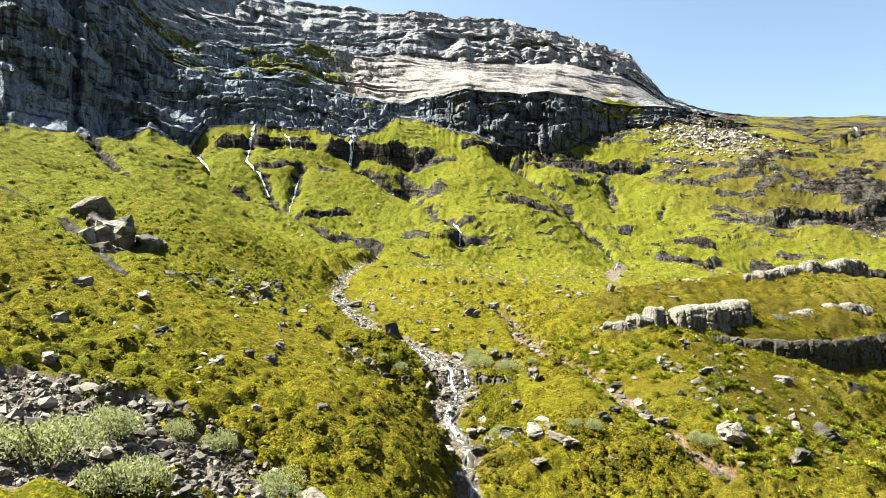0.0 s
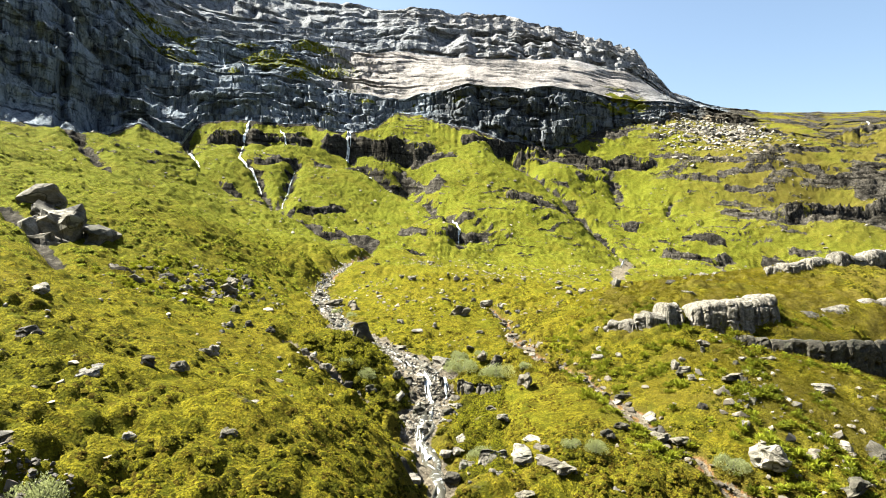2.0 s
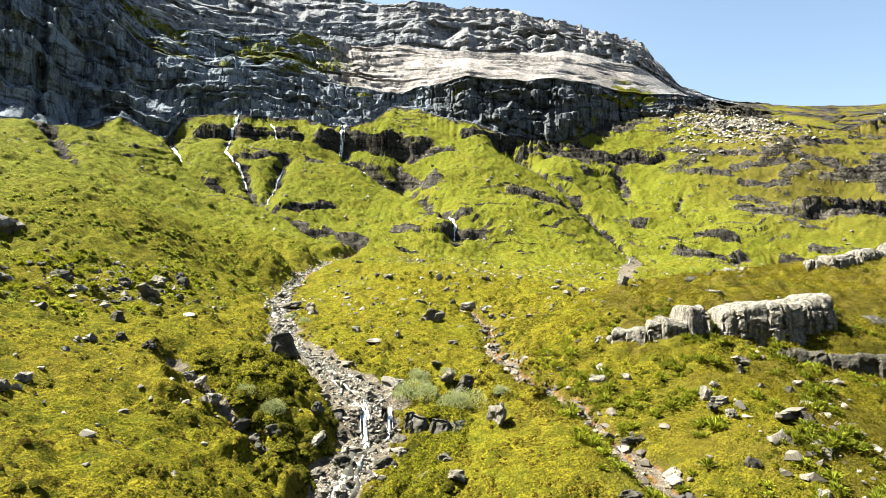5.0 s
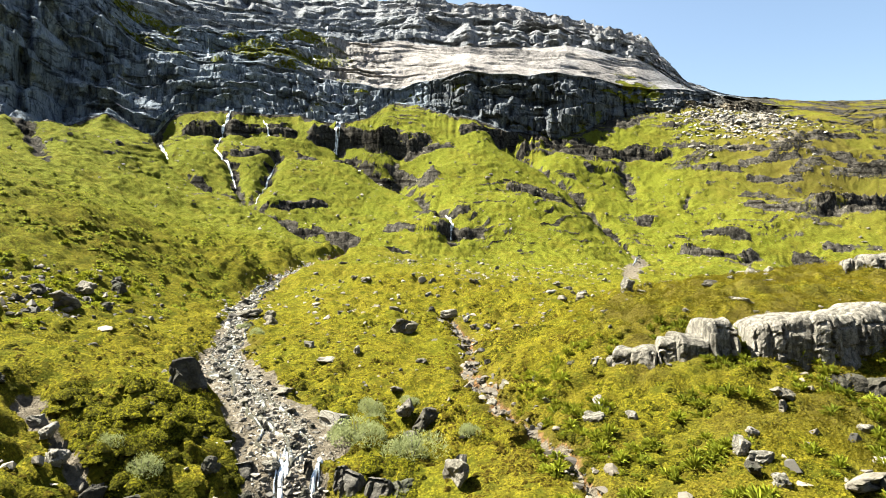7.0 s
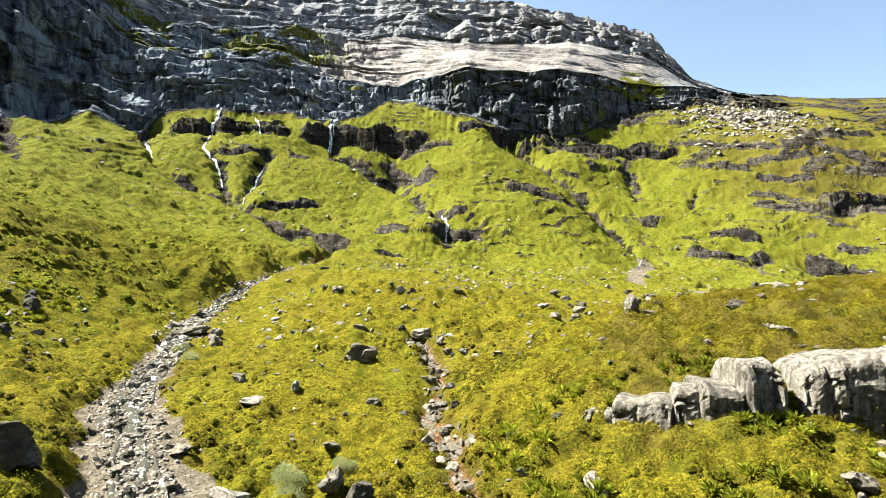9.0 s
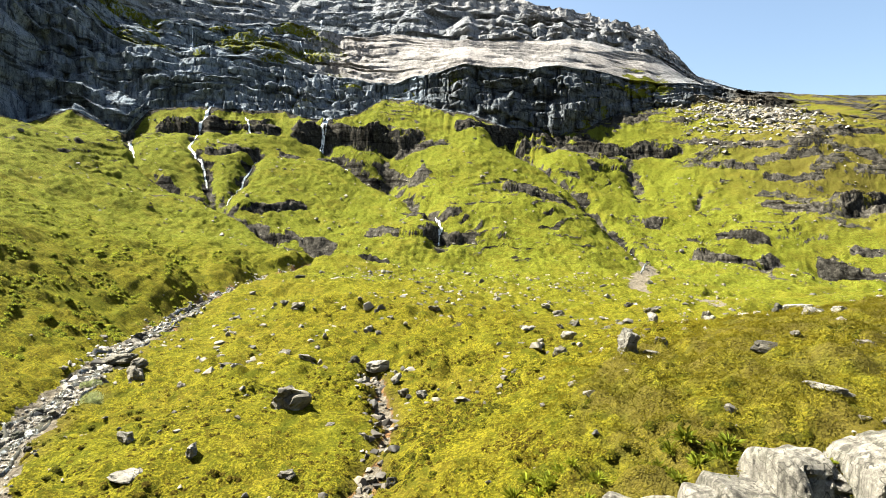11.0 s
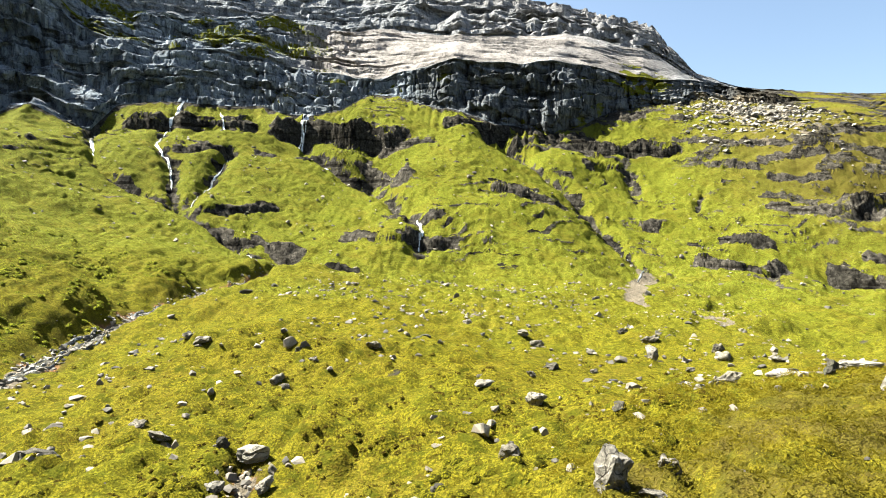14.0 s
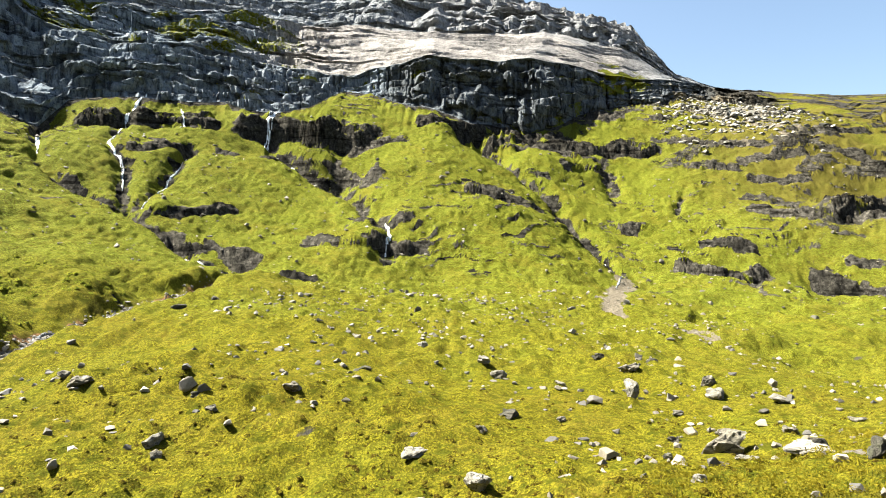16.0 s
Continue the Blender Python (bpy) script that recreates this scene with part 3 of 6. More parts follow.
    bsdf.inputs["Roughness"].default_value = 0.9
    bsdf.inputs["Specular IOR Level"].default_value = 0.015
    relief = arith(nt, "ADD", arith(nt, "MULTIPLY", fine, 0.8), arith(nt, "MULTIPLY", tufts, 0.45))
    relief = arith(nt, "ADD", relief, arith(nt, "ADD", arith(nt, "MULTIPLY", small, 0.3), arith(nt, "ADD", arith(nt, "MULTIPLY", large, 0.2), arith(nt, "MULTIPLY", speck, 0.9))))
    b1 = bump(nt, bsdf, relief, 1.0, 0.24)
    b2 = bump(nt, bsdf, arith(nt, "MULTIPLY", arith(nt, "ADD", grain, arith(nt, "MULTIPLY", strata, 1.2)), attribute(nt, "rock")), 0.6, 0.9, b1)
    return mat


GROUND = ground_material()


# ---- the ground: one sheet from the near heath to the skyline and round behind ----
def build_ground():
    az0 = np.r_[np.arange(-180, -44, 6.0), np.arange(-44, -36, 0.5), np.arange(-36, 38, 0.14), np.arange(38, 46, 0.5), np.arange(46, 180, 6.0)]
    az = np.r_[np.arange(-180, -44, 6.0), np.arange(-44, -36, 0.5), np.arange(-36, 38, 0.095), np.arange(38, 46, 0.5), np.arange(46, 180, 6.0)]
    rf, zf = ring_at(CLIFF_FOOT, az)
    shift = 7.0 * fbm(np.radians(az) * 380 / 26, 0 * az + 7, 5, 195, 0.55) * step(30, 26, np.abs(az + 4)) * step(-21, -17, az)
    rf, zf = rf + shift, zf + 0.42 * shift
    near = np.r_[np.arange(2, 32, 3.0), np.arange(32, 100, 0.22), np.arange(100, 132, 0.36), 132.0]
    A0 = np.radians(az0)[None]
    X0, Y0 = HUB[0] + near[:, None] * np.sin(A0), HUB[1] + near[:, None] * np.cos(A0)
    near_part = (X0, Y0, *lie(X0, Y0), np.zeros_like(X0))
    u = np.linspace(0, 1, 300)
    rows_r = 132 + (rf - 132)[None] * u[:, None]
    A = np.repeat(np.radians(az)[None], len(rows_r), 0)
    X, Y = HUB[0] + rows_r * np.sin(A), HUB[1] + rows_r * np.cos(A)
    Z, rock, gravel, dry = lie(X, Y)
    k = step(0.90, 1.0, rows_r / rf[None])
    miss = zf - Z[-1]
    Z = Z + k * miss[None]
    for far_grid, near_grid in zip((X, Y, Z), near_part):      # the two grids share their seam
        far_grid[0] = np.interp(az, az0, near_grid[-1])
    rock = np.maximum(rock, step(0.985, 1.0, rows_r / rf[None]))
    pale = np.zeros_like(Z)
    slope_r = np.gradient(Z, axis=0) / np.maximum(np.gradient(rows_r, axis=0), 1e-3)
    rock = np.clip(np.maximum(rock, step(1.1, 1.6, slope_r) * step(150, 220, rows_r)), 0, 1)
    parts = [(X, Y, Z, rock, gravel, dry, pale)]
    lines = [ring_at(s, az) for s in (CLIFF_FOOT, CLIFF_TOP, SLAB_TOP, SHOULDER, SKYLINE)]
    lines[0] = (rf, zf)
    back = (lines[-1][0] + 260, lines[-1][1] - 130)
    lines.append(back)
    # strips: rows, ledges, stair, roughness, rock, pale
    arc1 = np.radians(az) * 380
    for n in range(1, 4):
        r, z = lines[n]
        lines[n] = (r + (3.0 * fbm(arc1 / 55, 0 * arc1 + n, 2, 196) if n < 3 else 0), z + (3.4 if n < 3 else 1.5) * fbm(arc1 / 38, 0 * arc1 + 5 * n, 4, 198) * step(27, 20, az))
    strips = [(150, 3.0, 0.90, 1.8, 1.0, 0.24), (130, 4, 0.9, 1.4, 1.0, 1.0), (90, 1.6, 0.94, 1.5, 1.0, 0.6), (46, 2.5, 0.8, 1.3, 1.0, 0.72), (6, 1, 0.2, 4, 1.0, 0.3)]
    for n, (count, ledges, stair, rough, rk, pl) in enumerate(strips):
        (r0, z0), (r1, z1) = lines[n], lines[n + 1]
        v = np.linspace(0, 1, count + 1)[1:, None]
        w = np.repeat(v, len(az), 1)
        arc = np.repeat(np.radians(az)[None] * 380, count, 0)
        left = step(20, -60, arc)
        many = ledges * (1 + (0.9 if n in (0, 2) else 0.2) * left)
        slant = 0.012 * arc if n == 1 else 0.0
        phase = 0.5 * fbm(arc / 60, w * 1.3, 3, 200 + n) + (0.08 if n == 1 else 0.35) * fbm(arc / 14, w * 5, 3, 205 + n) + slant - 0.25
        if n == 1:
            phase = phase + 0.9 * (1 - 0.6 * slab) * fbm(arc / 48 + w * 2, w * 4, 3, 207)
        calm = 1 - 0.9 * step(150, 185, arc)
        slab = step(-45, -15, arc) * step(165, 140, arc) if n == 1 else 0.0      # the smooth whaleback
        t = w * many + phase
        t0 = phase[:1]
        def ledge(q, k):
            """How far the step at q runs ahead of an even slope."""
            if n == 0:
                return np.floor(q) + step(0.66, 1.0, q - np.floor(q)) - q
            return -k * np.sin(2 * np.pi * q) / (2 * np.pi)

        k = 0.05 + 0.75 * left if n == 1 else np.ones_like(left)
        g = w + calm * stair * (ledge(t, k) - ledge(t0, k[:1])) / many
        g = g + (1 - g[-1:]) * w
        R = r0[None] + (r1 - r0)[None] * g
        Zs = z0[None] + (z1 - z0)[None] * w
        rough = rough * np.clip((z1 - z0) / 18, 0.12, 1)[None] * calm * (1 - 0.6 * slab)
        ends = step(0, 0.06, w) * (step(1.0, 0.97, w) if n < 3 else 1)
        crack = 0.0
        for wide, high, deep, sd in ((5.5, 26, 1.0, 1), (2.2, 9, 0.55, 2), (13, 60, 1.7, 3)):
            crack = crack + deep * np.clip(1 - 3.2 * np.abs(vnoise(arc / wide + 0.4 * vnoise(arc / 3, Zs / 6, 215), Zs / high, 220 + 5 * n + sd)), 0, 1)
        blocks = fbm(arc / (17 if n < 2 else 34), Zs / (11 if n < 2 else 8), 5, 240 + n, 0.55 if n < 2 else 0.45)
        crack = crack * (1 - 0.45 * step(-60, -110, arc))
        cut = 3.0 * blocks
        blocks = 0.45 * blocks + 0.55 * (np.floor(cut) + step(0.55, 1.0, cut - np.floor(cut))) / 3.0
        if n == 1:
            blocks = blocks * (1 + 3.6 * step(-30, -90, arc) + 1.0 * step(80, 140, arc))
        R = R + rough * ends * ((1.5, 0.30, 0.8, 0.6, 0.5)[n] * crack + 1.0 * blocks)
        if n in (0, 2):
            if n == 0:      # an added bay: the wall set back so the sun reaches the green peak
                R = R + 16.0 * np.exp(-((arc + 188) / 24) ** 2) * step(0, 0.12, w) * step(1.0, 0.6, w)
            R = R + (8.0 if n == 0 else 4.0) * step(0, 0.2, w) * step(1.0, 0.8, w) * fbm(arc / 60, Zs / 45, 3, 250 + n)
        Zs = Zs + rough * (0.3 if n < 2 else 0.12) * ends * fbm(arc / 5, R / 5, 3, 260 + n)
        # broken ledges: sharp small steps that come and go
        for per, big, sd in ((9, (0.8, 1.5, 1.0, 1.0, 1.0)[n], 0), (21, 0.5, 4)):
            if n == 1:
                q = per * w + 0.45 * fbm(arc / 42, w * 2.5, 3, 262 + n + sd) + 0.016 * arc
                tall = np.minimum(0.75 * (z1 - z0)[None] / per, 3.0)
            else:
                bed = 5.5 if per == 9 else 2.3
                q = Zs / bed + 0.3 * fbm(arc / 42, Zs / 25, 3, 262 + n + sd) - 0.008 * arc
                tall = 0.8 * bed
            fr = q - np.floor(q)
            come = step(-0.1, 0.25, fbm(arc / 24, Zs / 9, 3, 264 + n + sd))
            Zs = Zs + calm * ends * come * big * (1 - 0.5 * slab) * tall * (step(0.72, 0.92, fr) - fr)
        lumps = step(158, 182, arc) * ends
        Zs = Zs + lumps * 1.6 * fbm(arc / 24, R / 24, 2, 266)
        if n == 3:
            Zs = Zs + w * (2.5 * fbm(arc / 14, w * 0 + 3, 4, 270))
        Xs, Ys = HUB[0] + R * np.sin(np.radians(az))[None], HUB[1] + R * np.cos(np.radians(az))[None]
        # grass holds on the ledges
        flat = np.cos(2 * np.pi * t)
        turf = step(0.35, 0.85, flat) * step(0.05, 0.4, fbm(arc / 22, w * 5, 4, 280 + n)) * (0.0 if n in (1, 4) else 0.62 - 0.40 * step(-60, -110, arc) if n == 0 else 0.3)
        side = step(225, 275, Xs)
        rockm = np.clip(rk - turf, 0, 1)
        rockm = rockm * (1 - 0.9 * side * step(-0.35, 0.15, fbm(Xs / 22, Ys / 22, 4, 285)))
        east = step(158, 182, arc)
        rockm = rockm * (1 - east) + east * 0.75 * step(-0.3, 0.1, fbm(Xs / 16, Ys / 9, 4, 286))
        meadow = np.exp(-((Xs - 128) / 22) ** 2 - ((w - (0.75 if n == 0 else 0.05)) / 0.35) ** 2) if n < 2 else 0.0
        rockm = np.clip(rockm - 1.2 * meadow * step(-0.3, 0.2, fbm(Xs / 9, Zs / 7, 3, 287)), 0, 1)
        if n == 1:
            rockm = rockm * (1 - 0.6 * step(-10, -75, arc) * step(-0.1, 0.3, fbm(arc / 20, w * 5, 4, 290)))
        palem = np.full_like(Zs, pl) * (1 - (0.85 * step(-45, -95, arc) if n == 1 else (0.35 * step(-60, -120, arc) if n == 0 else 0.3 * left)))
        # the shade on the cliff under the slab, coloured in as less pale
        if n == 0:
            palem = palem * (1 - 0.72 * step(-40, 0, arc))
        if n == 1:
            palem = palem * (1 - 0.4 * step(98, 125, arc))
            palem = palem * (1 - 0.25 * step(-0.05, 0.35, fbm(arc / 30, w * 3, 4, 292)) * step(40, 90, arc))
        scree = np.zeros_like(Zs)
        if n < 4:
            scree = step(0.25, 0.6, np.exp(-((Xs - 185) / 30) ** 2 - ((Ys - 430) / 38) ** 2) + 0.3 * fbm(Xs / 12, Ys / 12, 3, 295)) * 0.9
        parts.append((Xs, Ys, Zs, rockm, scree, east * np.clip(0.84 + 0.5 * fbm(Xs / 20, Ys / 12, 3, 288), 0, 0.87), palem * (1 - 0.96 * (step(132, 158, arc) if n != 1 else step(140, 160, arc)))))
    far_part = [np.concatenate([p[k] for p in parts]) for k in range(7)]

    def weave(grid, start):
        rows, cols = grid.shape
        i = np.arange(rows - 1)[:, None] * cols + np.arange(cols - 1)[None]
        quads = np.stack([i, i + 1, i + cols + 1, i + cols], -1)
        wrap = (np.arange(rows - 1) * cols)[:, None]
        seam = np.stack([wrap + cols - 1, wrap, wrap + cols, wrap + 2 * cols - 1], -1)
        return np.concatenate([quads.reshape(-1, 4), seam.reshape(-1, 4)]) + start

    stack = [np.concatenate([near_part[k].ravel(), far_part[k].ravel()]) for k in range(7)]
    co = np.stack(stack[:3], -1)
    quads = np.concatenate([weave(near_part[0], 0), weave(far_part[0], near_part[0].size)])
    mesh = bpy.data.meshes.new("ground")
    mesh.vertices.add(len(co))
    mesh.vertices.foreach_set("co", co.ravel())
    mesh.loops.add(quads.size)
    mesh.loops.foreach_set("vertex_index", quads.ravel().astype(np.int32))
    mesh.polygons.add(len(quads))
    mesh.polygons.foreach_set("loop_start", np.arange(0, quads.size, 4, dtype=np.int32))
    mesh.polygons.foreach_set("use_smooth", quads.max(1) < near_part[0].size + len(u) * len(az))
    mesh.update(calc_edges=True)
    for name, values in zip(("rock", "gravel", "dry", "pale"), stack[3:]):
        mesh.attributes.new(name, "FLOAT", "POINT").data.foreach_set("value", values.ravel().astype(np.float32))
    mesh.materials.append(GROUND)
    ob = new("ground", mesh)
    return tagged(ob, "green alpine valley floor rising to dark rock cliffs and a pale summit slab", "ground", kind="structure")


ground = build_ground()


# ---- helpers for things ----
def link_mesh(name, verts, faces, mat, smooth=False):
    mesh = bpy.data.meshes.new(name)
    mesh.from_pydata([tuple(v) for v in verts], [], [tuple(f) for f in faces])
    mesh.materials.append(mat)
    if smooth:
        mesh.polygons.foreach_set("use_smooth", np.ones(len(mesh.polygons), bool))
    return mesh


def bm_mesh(name, bm, mat, smooth=False):
    mesh = bpy.data.meshes.new(name)
    bm.to_mesh(mesh)
    bm.free()
    mesh.materials.append(mat)
    if smooth:
        mesh.polygons.foreach_set("use_smooth", np.ones(len(mesh.polygons), bool))
    return mesh


def big_mesh(name, co, quads, mat, tone=None, smooth=False):
    """A mesh from arrays, all faces with the same number of corners."""
    mesh = bpy.data.meshes.new(name)
    k = quads.shape[1]
    mesh.vertices.add(len(co))
    mesh.vertices.foreach_set("co", co.ravel().astype(np.float32))
    mesh.loops.add(quads.size)
    mesh.loops.foreach_set("vertex_index", quads.ravel().astype(np.int32))
    mesh.polygons.add(len(quads))
    mesh.polygons.foreach_set("loop_start", np.arange(0, quads.size, k, dtype=np.int32))
    mesh.polygons.foreach_set("use_smooth", np.full(len(quads), smooth))
    mesh.update(calc_edges=True)
    if tone is not None:
        mesh.attributes.new("tone", "FLOAT", "POINT").data.foreach_set("value", tone.ravel().astype(np.float32))
    mesh.materials.append(mat)
    return mesh


def strew(name, kinds, place, yaw, size, mat, tone=None, squash=None, smooth=False):
    """Joins many small shapes into one mesh: kinds are (verts, faces) with equal counts, place an (n, 3) array."""
    rng = np.random.default_rng(len(place))
    pick = rng.integers(0, len(kinds), len(place))
    cos, faces, tones, at = [], [], [], 0
    squash = np.ones(len(place)) if squash is None else squash
    tone = np.zeros(len(place)) if tone is None else tone
    for n, (v, f) in enumerate(kinds):
        who = np.where(pick == n)[0]
        if not len(who):
            continue
        c, s = np.cos(yaw[who])[:, None], np.sin(yaw[who])[:, None]
        p = np.stack([v[None, :, 0] * c - v[None, :, 1] * s, v[None, :, 0] * s + v[None, :, 1] * c,
                      np.repeat(v[None, :, 2], len(who), 0) * squash[who][:, None]], -1)
        p = p * size[who][:, None, None] + place[who][:, None]
        cos.append(p.reshape(-1, 3))
        faces.append((f[None] + (at + np.arange(len(who)) * len(v))[:, None, None]).reshape(-1, f.shape[1]))
        tones.append(np.repeat(tone[who], len(v)))
        at += len(who) * len(v)
    return big_mesh(name, np.concatenate(cos), np.concatenate(faces), mat, np.concatenate(tones), smooth)


# ---- stone ----
def stone_material(name, low, mid, high, lichen=0.35, streaks=0.0):
    low, mid, high = ([0.85 * c for c in k] for k in (low, mid, high))
    mat, nt, bsdf = material(name)
    co = coords(nt)
    info = nt.nodes.new("ShaderNodeObjectInfo")
    shift = nt.nodes.new("ShaderNodeVectorMath")
    shift.operation = "ADD"
    nt.links.new(co, shift.inputs[0])
    nt.links.new(info.outputs["Location"], shift.inputs[1])
    v = shift.outputs[0]
    grain, spots, cracks = noise_tex(nt, 3.5, 7, v, 0.7), noise_tex(nt, 1.1, 5, v, 0.65), noise_tex(nt, 14, 4, v, 0.7)
    colour = ramp(nt, grain, [(0.28, low), (0.52, mid), (0.74, high)])
    colour = mix(nt, arith(nt, "MULTIPLY", ramp(nt, spots, [(0.52, (0, 0, 0)), (0.62, (1, 1, 1))]), lichen), colour, (0.055, 0.06, 0.035))
    if streaks:
        run = noise_tex(nt, 1.0, 5, stretch(nt, v, (2.6, 2.6, 0.22)), 0.65)
        colour = mix(nt, arith(nt, "MULTIPLY", ramp(nt, run, [(0.46, (0, 0, 0)), (0.60, (1, 1, 1))]), streaks), colour, (0.028, 0.025, 0.02))
    fine = noise_tex(nt, 24, 5, v, 0.75)
    colour = mix(nt, 0.75, colour, ramp(nt, fine, [(0.34, (0.42, 0.42, 0.42)), (0.62, (1, 1, 1))]), "MULTIPLY")
    split = arith(nt, "ABSOLUTE", arith(nt, "SUBTRACT", noise_tex(nt, 1.9, 2, v, 0.4), 0.5))
    colour = mix(nt, ramp(nt, split, [(0.004, (0.85, 0.85, 0.85)), (0.016, (0, 0, 0))]), colour, (0.03, 0.027, 0.022))
    bright = arith(nt, "ADD", arith(nt, "MULTIPLY", info.outputs["Random"], 0.5), 0.75)
    colour = mix(nt, 1.0, colour, ramp(nt, bright, [(0, (0, 0, 0)), (1, (1, 1, 1))]), "MULTIPLY")
    nt.links.new(colour, bsdf.inputs["Base Color"])
    bsdf.inputs["Roughness"].default_value = 0.88
    bsdf.inputs["Specular IOR Level"].default_value = 0.15
    b1 = bump(nt, bsdf, grain, 0.7, 0.12)
    bump(nt, bsdf, arith(nt, "ADD", cracks, fine), 0.8, 0.05, b1)
    return mat


STONE = stone_material("grey_stone", (0.05, 0.043, 0.033), (0.19, 0.168, 0.132), (0.36, 0.325, 0.265))
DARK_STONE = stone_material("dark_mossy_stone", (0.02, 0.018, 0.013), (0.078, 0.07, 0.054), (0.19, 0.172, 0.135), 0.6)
PALE_STONE = stone_material("pale_stone", (0.08, 0.071, 0.057), (0.275, 0.250, 0.208), (0.44, 0.405, 0.345), 0.3)


def boulder_mesh(name, seed, mat, flat=1.0, points=18, worn=0.07):
    """An angular boulder about one unit wide, on z = 0, some of it below."""
    rng = random.Random(seed)
    bm = bmesh.new()
    skew, slim = rng.uniform(-1, 1), rng.uniform(0.28, 0.44)
    for _ in range(points):
        v = Vector((rng.uniform(-1, 1), rng.uniform(-1, 1), rng.uniform(-1, 1)))
        k = max(abs(v.x), abs(v.y), abs(v.z)) * 0.62 + v.length * 0.38
        v = v / k * rng.uniform(0.68, 1.0)
        bm.verts.new((v.x * 0.5 + 0.14 * v.z * skew, v.y * slim, v.z * 0.5 * flat + 0.2 * flat))
    bmesh.ops.convex_hull(bm, input=bm.verts)
    bmesh.ops.delete(bm, geom=[v for v in bm.verts if not v.link_faces], context="VERTS")
    bmesh.ops.dissolve_limit(bm, angle_limit=radians(13), verts=bm.verts, edges=bm.edges)
    bmesh.ops.bevel(bm, geom=list(bm.edges), offset=worn * 0.5, segments=1, affect="EDGES", clamp_overlap=True)
    bmesh.ops.triangulate(bm, faces=bm.faces)
    for _ in range(2):
        bmesh.ops.subdivide_edges(bm, edges=[e for e in bm.edges if e.calc_length() > 0.15], cuts=1)
        bmesh.ops.triangulate(bm, faces=bm.faces)
    for v in bm.verts:
        d = noise.noise_vector(v.co * 3.1 + Vector((seed * 3.7, 0, 0))) * 0.07 + noise.noise_vector(v.co * 9 + Vector((0, seed, 0))) * 0.03
        dist, points = noise.voronoi(v.co * 2.6 + Vector((seed, 0, 0)))
        d -= (v.co - Vector((0, 0, 0.2))).normalized() * (0.10 * noise.cell(points[0] * 31.0) + 0.05 * max(0.0, 1 - (dist[1] - dist[0]) / 0.08))
        v.co += d
    bmesh.ops.triangulate(bm, faces=bm.faces)
    return bm_mesh(name, bm, mat)


def chip(seed):
    """A stone of few faces for the joined stones: (verts, triangles)."""
    rng = random.Random(seed)
    bm = bmesh.new()
    for _ in range(11):
        v = Vector((rng.gauss(0, 1), rng.gauss(0, 1), rng.gauss(0, 1))).normalized()
        bm.verts.new((v.x * 0.55, v.y * 0.45, v.z * 0.36 + 0.1))
    bmesh.ops.convex_hull(bm, input=bm.verts)
    bmesh.ops.delete(bm, geom=[v for v in bm.verts if not v.link_faces], context="VERTS")
    bmesh.ops.triangulate(bm, faces=bm.faces)
    bm.verts.index_update()
    v = np.array([tuple(x.co) for x in bm.verts])
    f = np.array([[x.index for x in t.verts] for t in bm.faces])
    bm.free()
    return v, f


# boulders: x, y, width, height
HEATH_BOULDERS = [
    (-20.2, 31.4, 1.5, 0.8), (-28.8, 48.7, 1.8, 1.1), (-23.9, 48.6, 1.8, 0.6), (-23.5, 37.1, 1.2, 0.9), (-17.7, 38.7, 1.8, 0.7), (-13.7, 37.1, 1.7, 0.8),
    (-11.7, 41.7, 1.2, 0.8), (-13.8, 52.0, 1.0, 0.5), (-7.1, 40.0, 0.9, 0.4), (-7.0, 35.8, 1.0, 0.4), (-10.3, 33.9, 0.7, 0.4), (-13.6, 50.0, 1.3, 0.6),
    (-12.9, 40.5, 1.1, 0.7), (-17.1, 76.7, 1.4, 0.6), (-18.6, 30.2, 1.3, 0.7), (-9.2, 25.2, 1.7, 1.0), (-5.6, 26.6, 2.2, 0.7)]
SLOPE_BOULDERS = [
    (-29.5, 78.7, 2.2, 1.3), (-24.8, 85.5, 2.7, 1.6), (-25.6, 94.9, 2.3, 1.4), (-26.4, 76.2, 1.8, 1.0), (-28.7, 70.6, 1.6, 1.0), (-27.3, 85.6, 1.6, 1.0),
    (-26.5, 90.9, 2.4, 1.6), (-26.7, 96.5, 1.5, 1.1), (-24.5, 80.5, 1.7, 0.6), (-30.6, 86.4, 1.2, 0.7), (-26.7, 82.1, 1.1, 0.6), (-23, 88.5, 1.3, 0.8),
    (-28.5, 81.5, 1.3, 0.8), (-32.5, 80.5, 1.2, 0.8), (-34, 76, 1.6, 0.9)]
STREAM_BOULDERS = [
    (-14.8, 104.1, 3.2, 1.1), (-19.7, 116.1, 2.0, 1.0), (-12.0, 101.5, 1.8, 1.1), (2.0, 68.9, 2.1, 1.2), (6.2, 70.8, 1.6, 1.2),
    (6.7, 61.2, 1.7, 0.8), (9.3, 61.4, 1.7, 1.3), (-11.2, 99.5, 2.2, 1.8), (-2.4, 73.9, 1.7, 0.5), (-4.7, 93.8, 0.9, 0.5), (6.8, 66.4, 1.3, 0.8),
    (-16.6, 104.8, 2.2, 0.8), (-13.2, 98.4, 1.6, 0.9), (3.6, 53.0, 1.3, 0.7), (-0.8, 69.6, 1.1, 0.5), (-5.6, 77.6, 1.3, 0.6)]
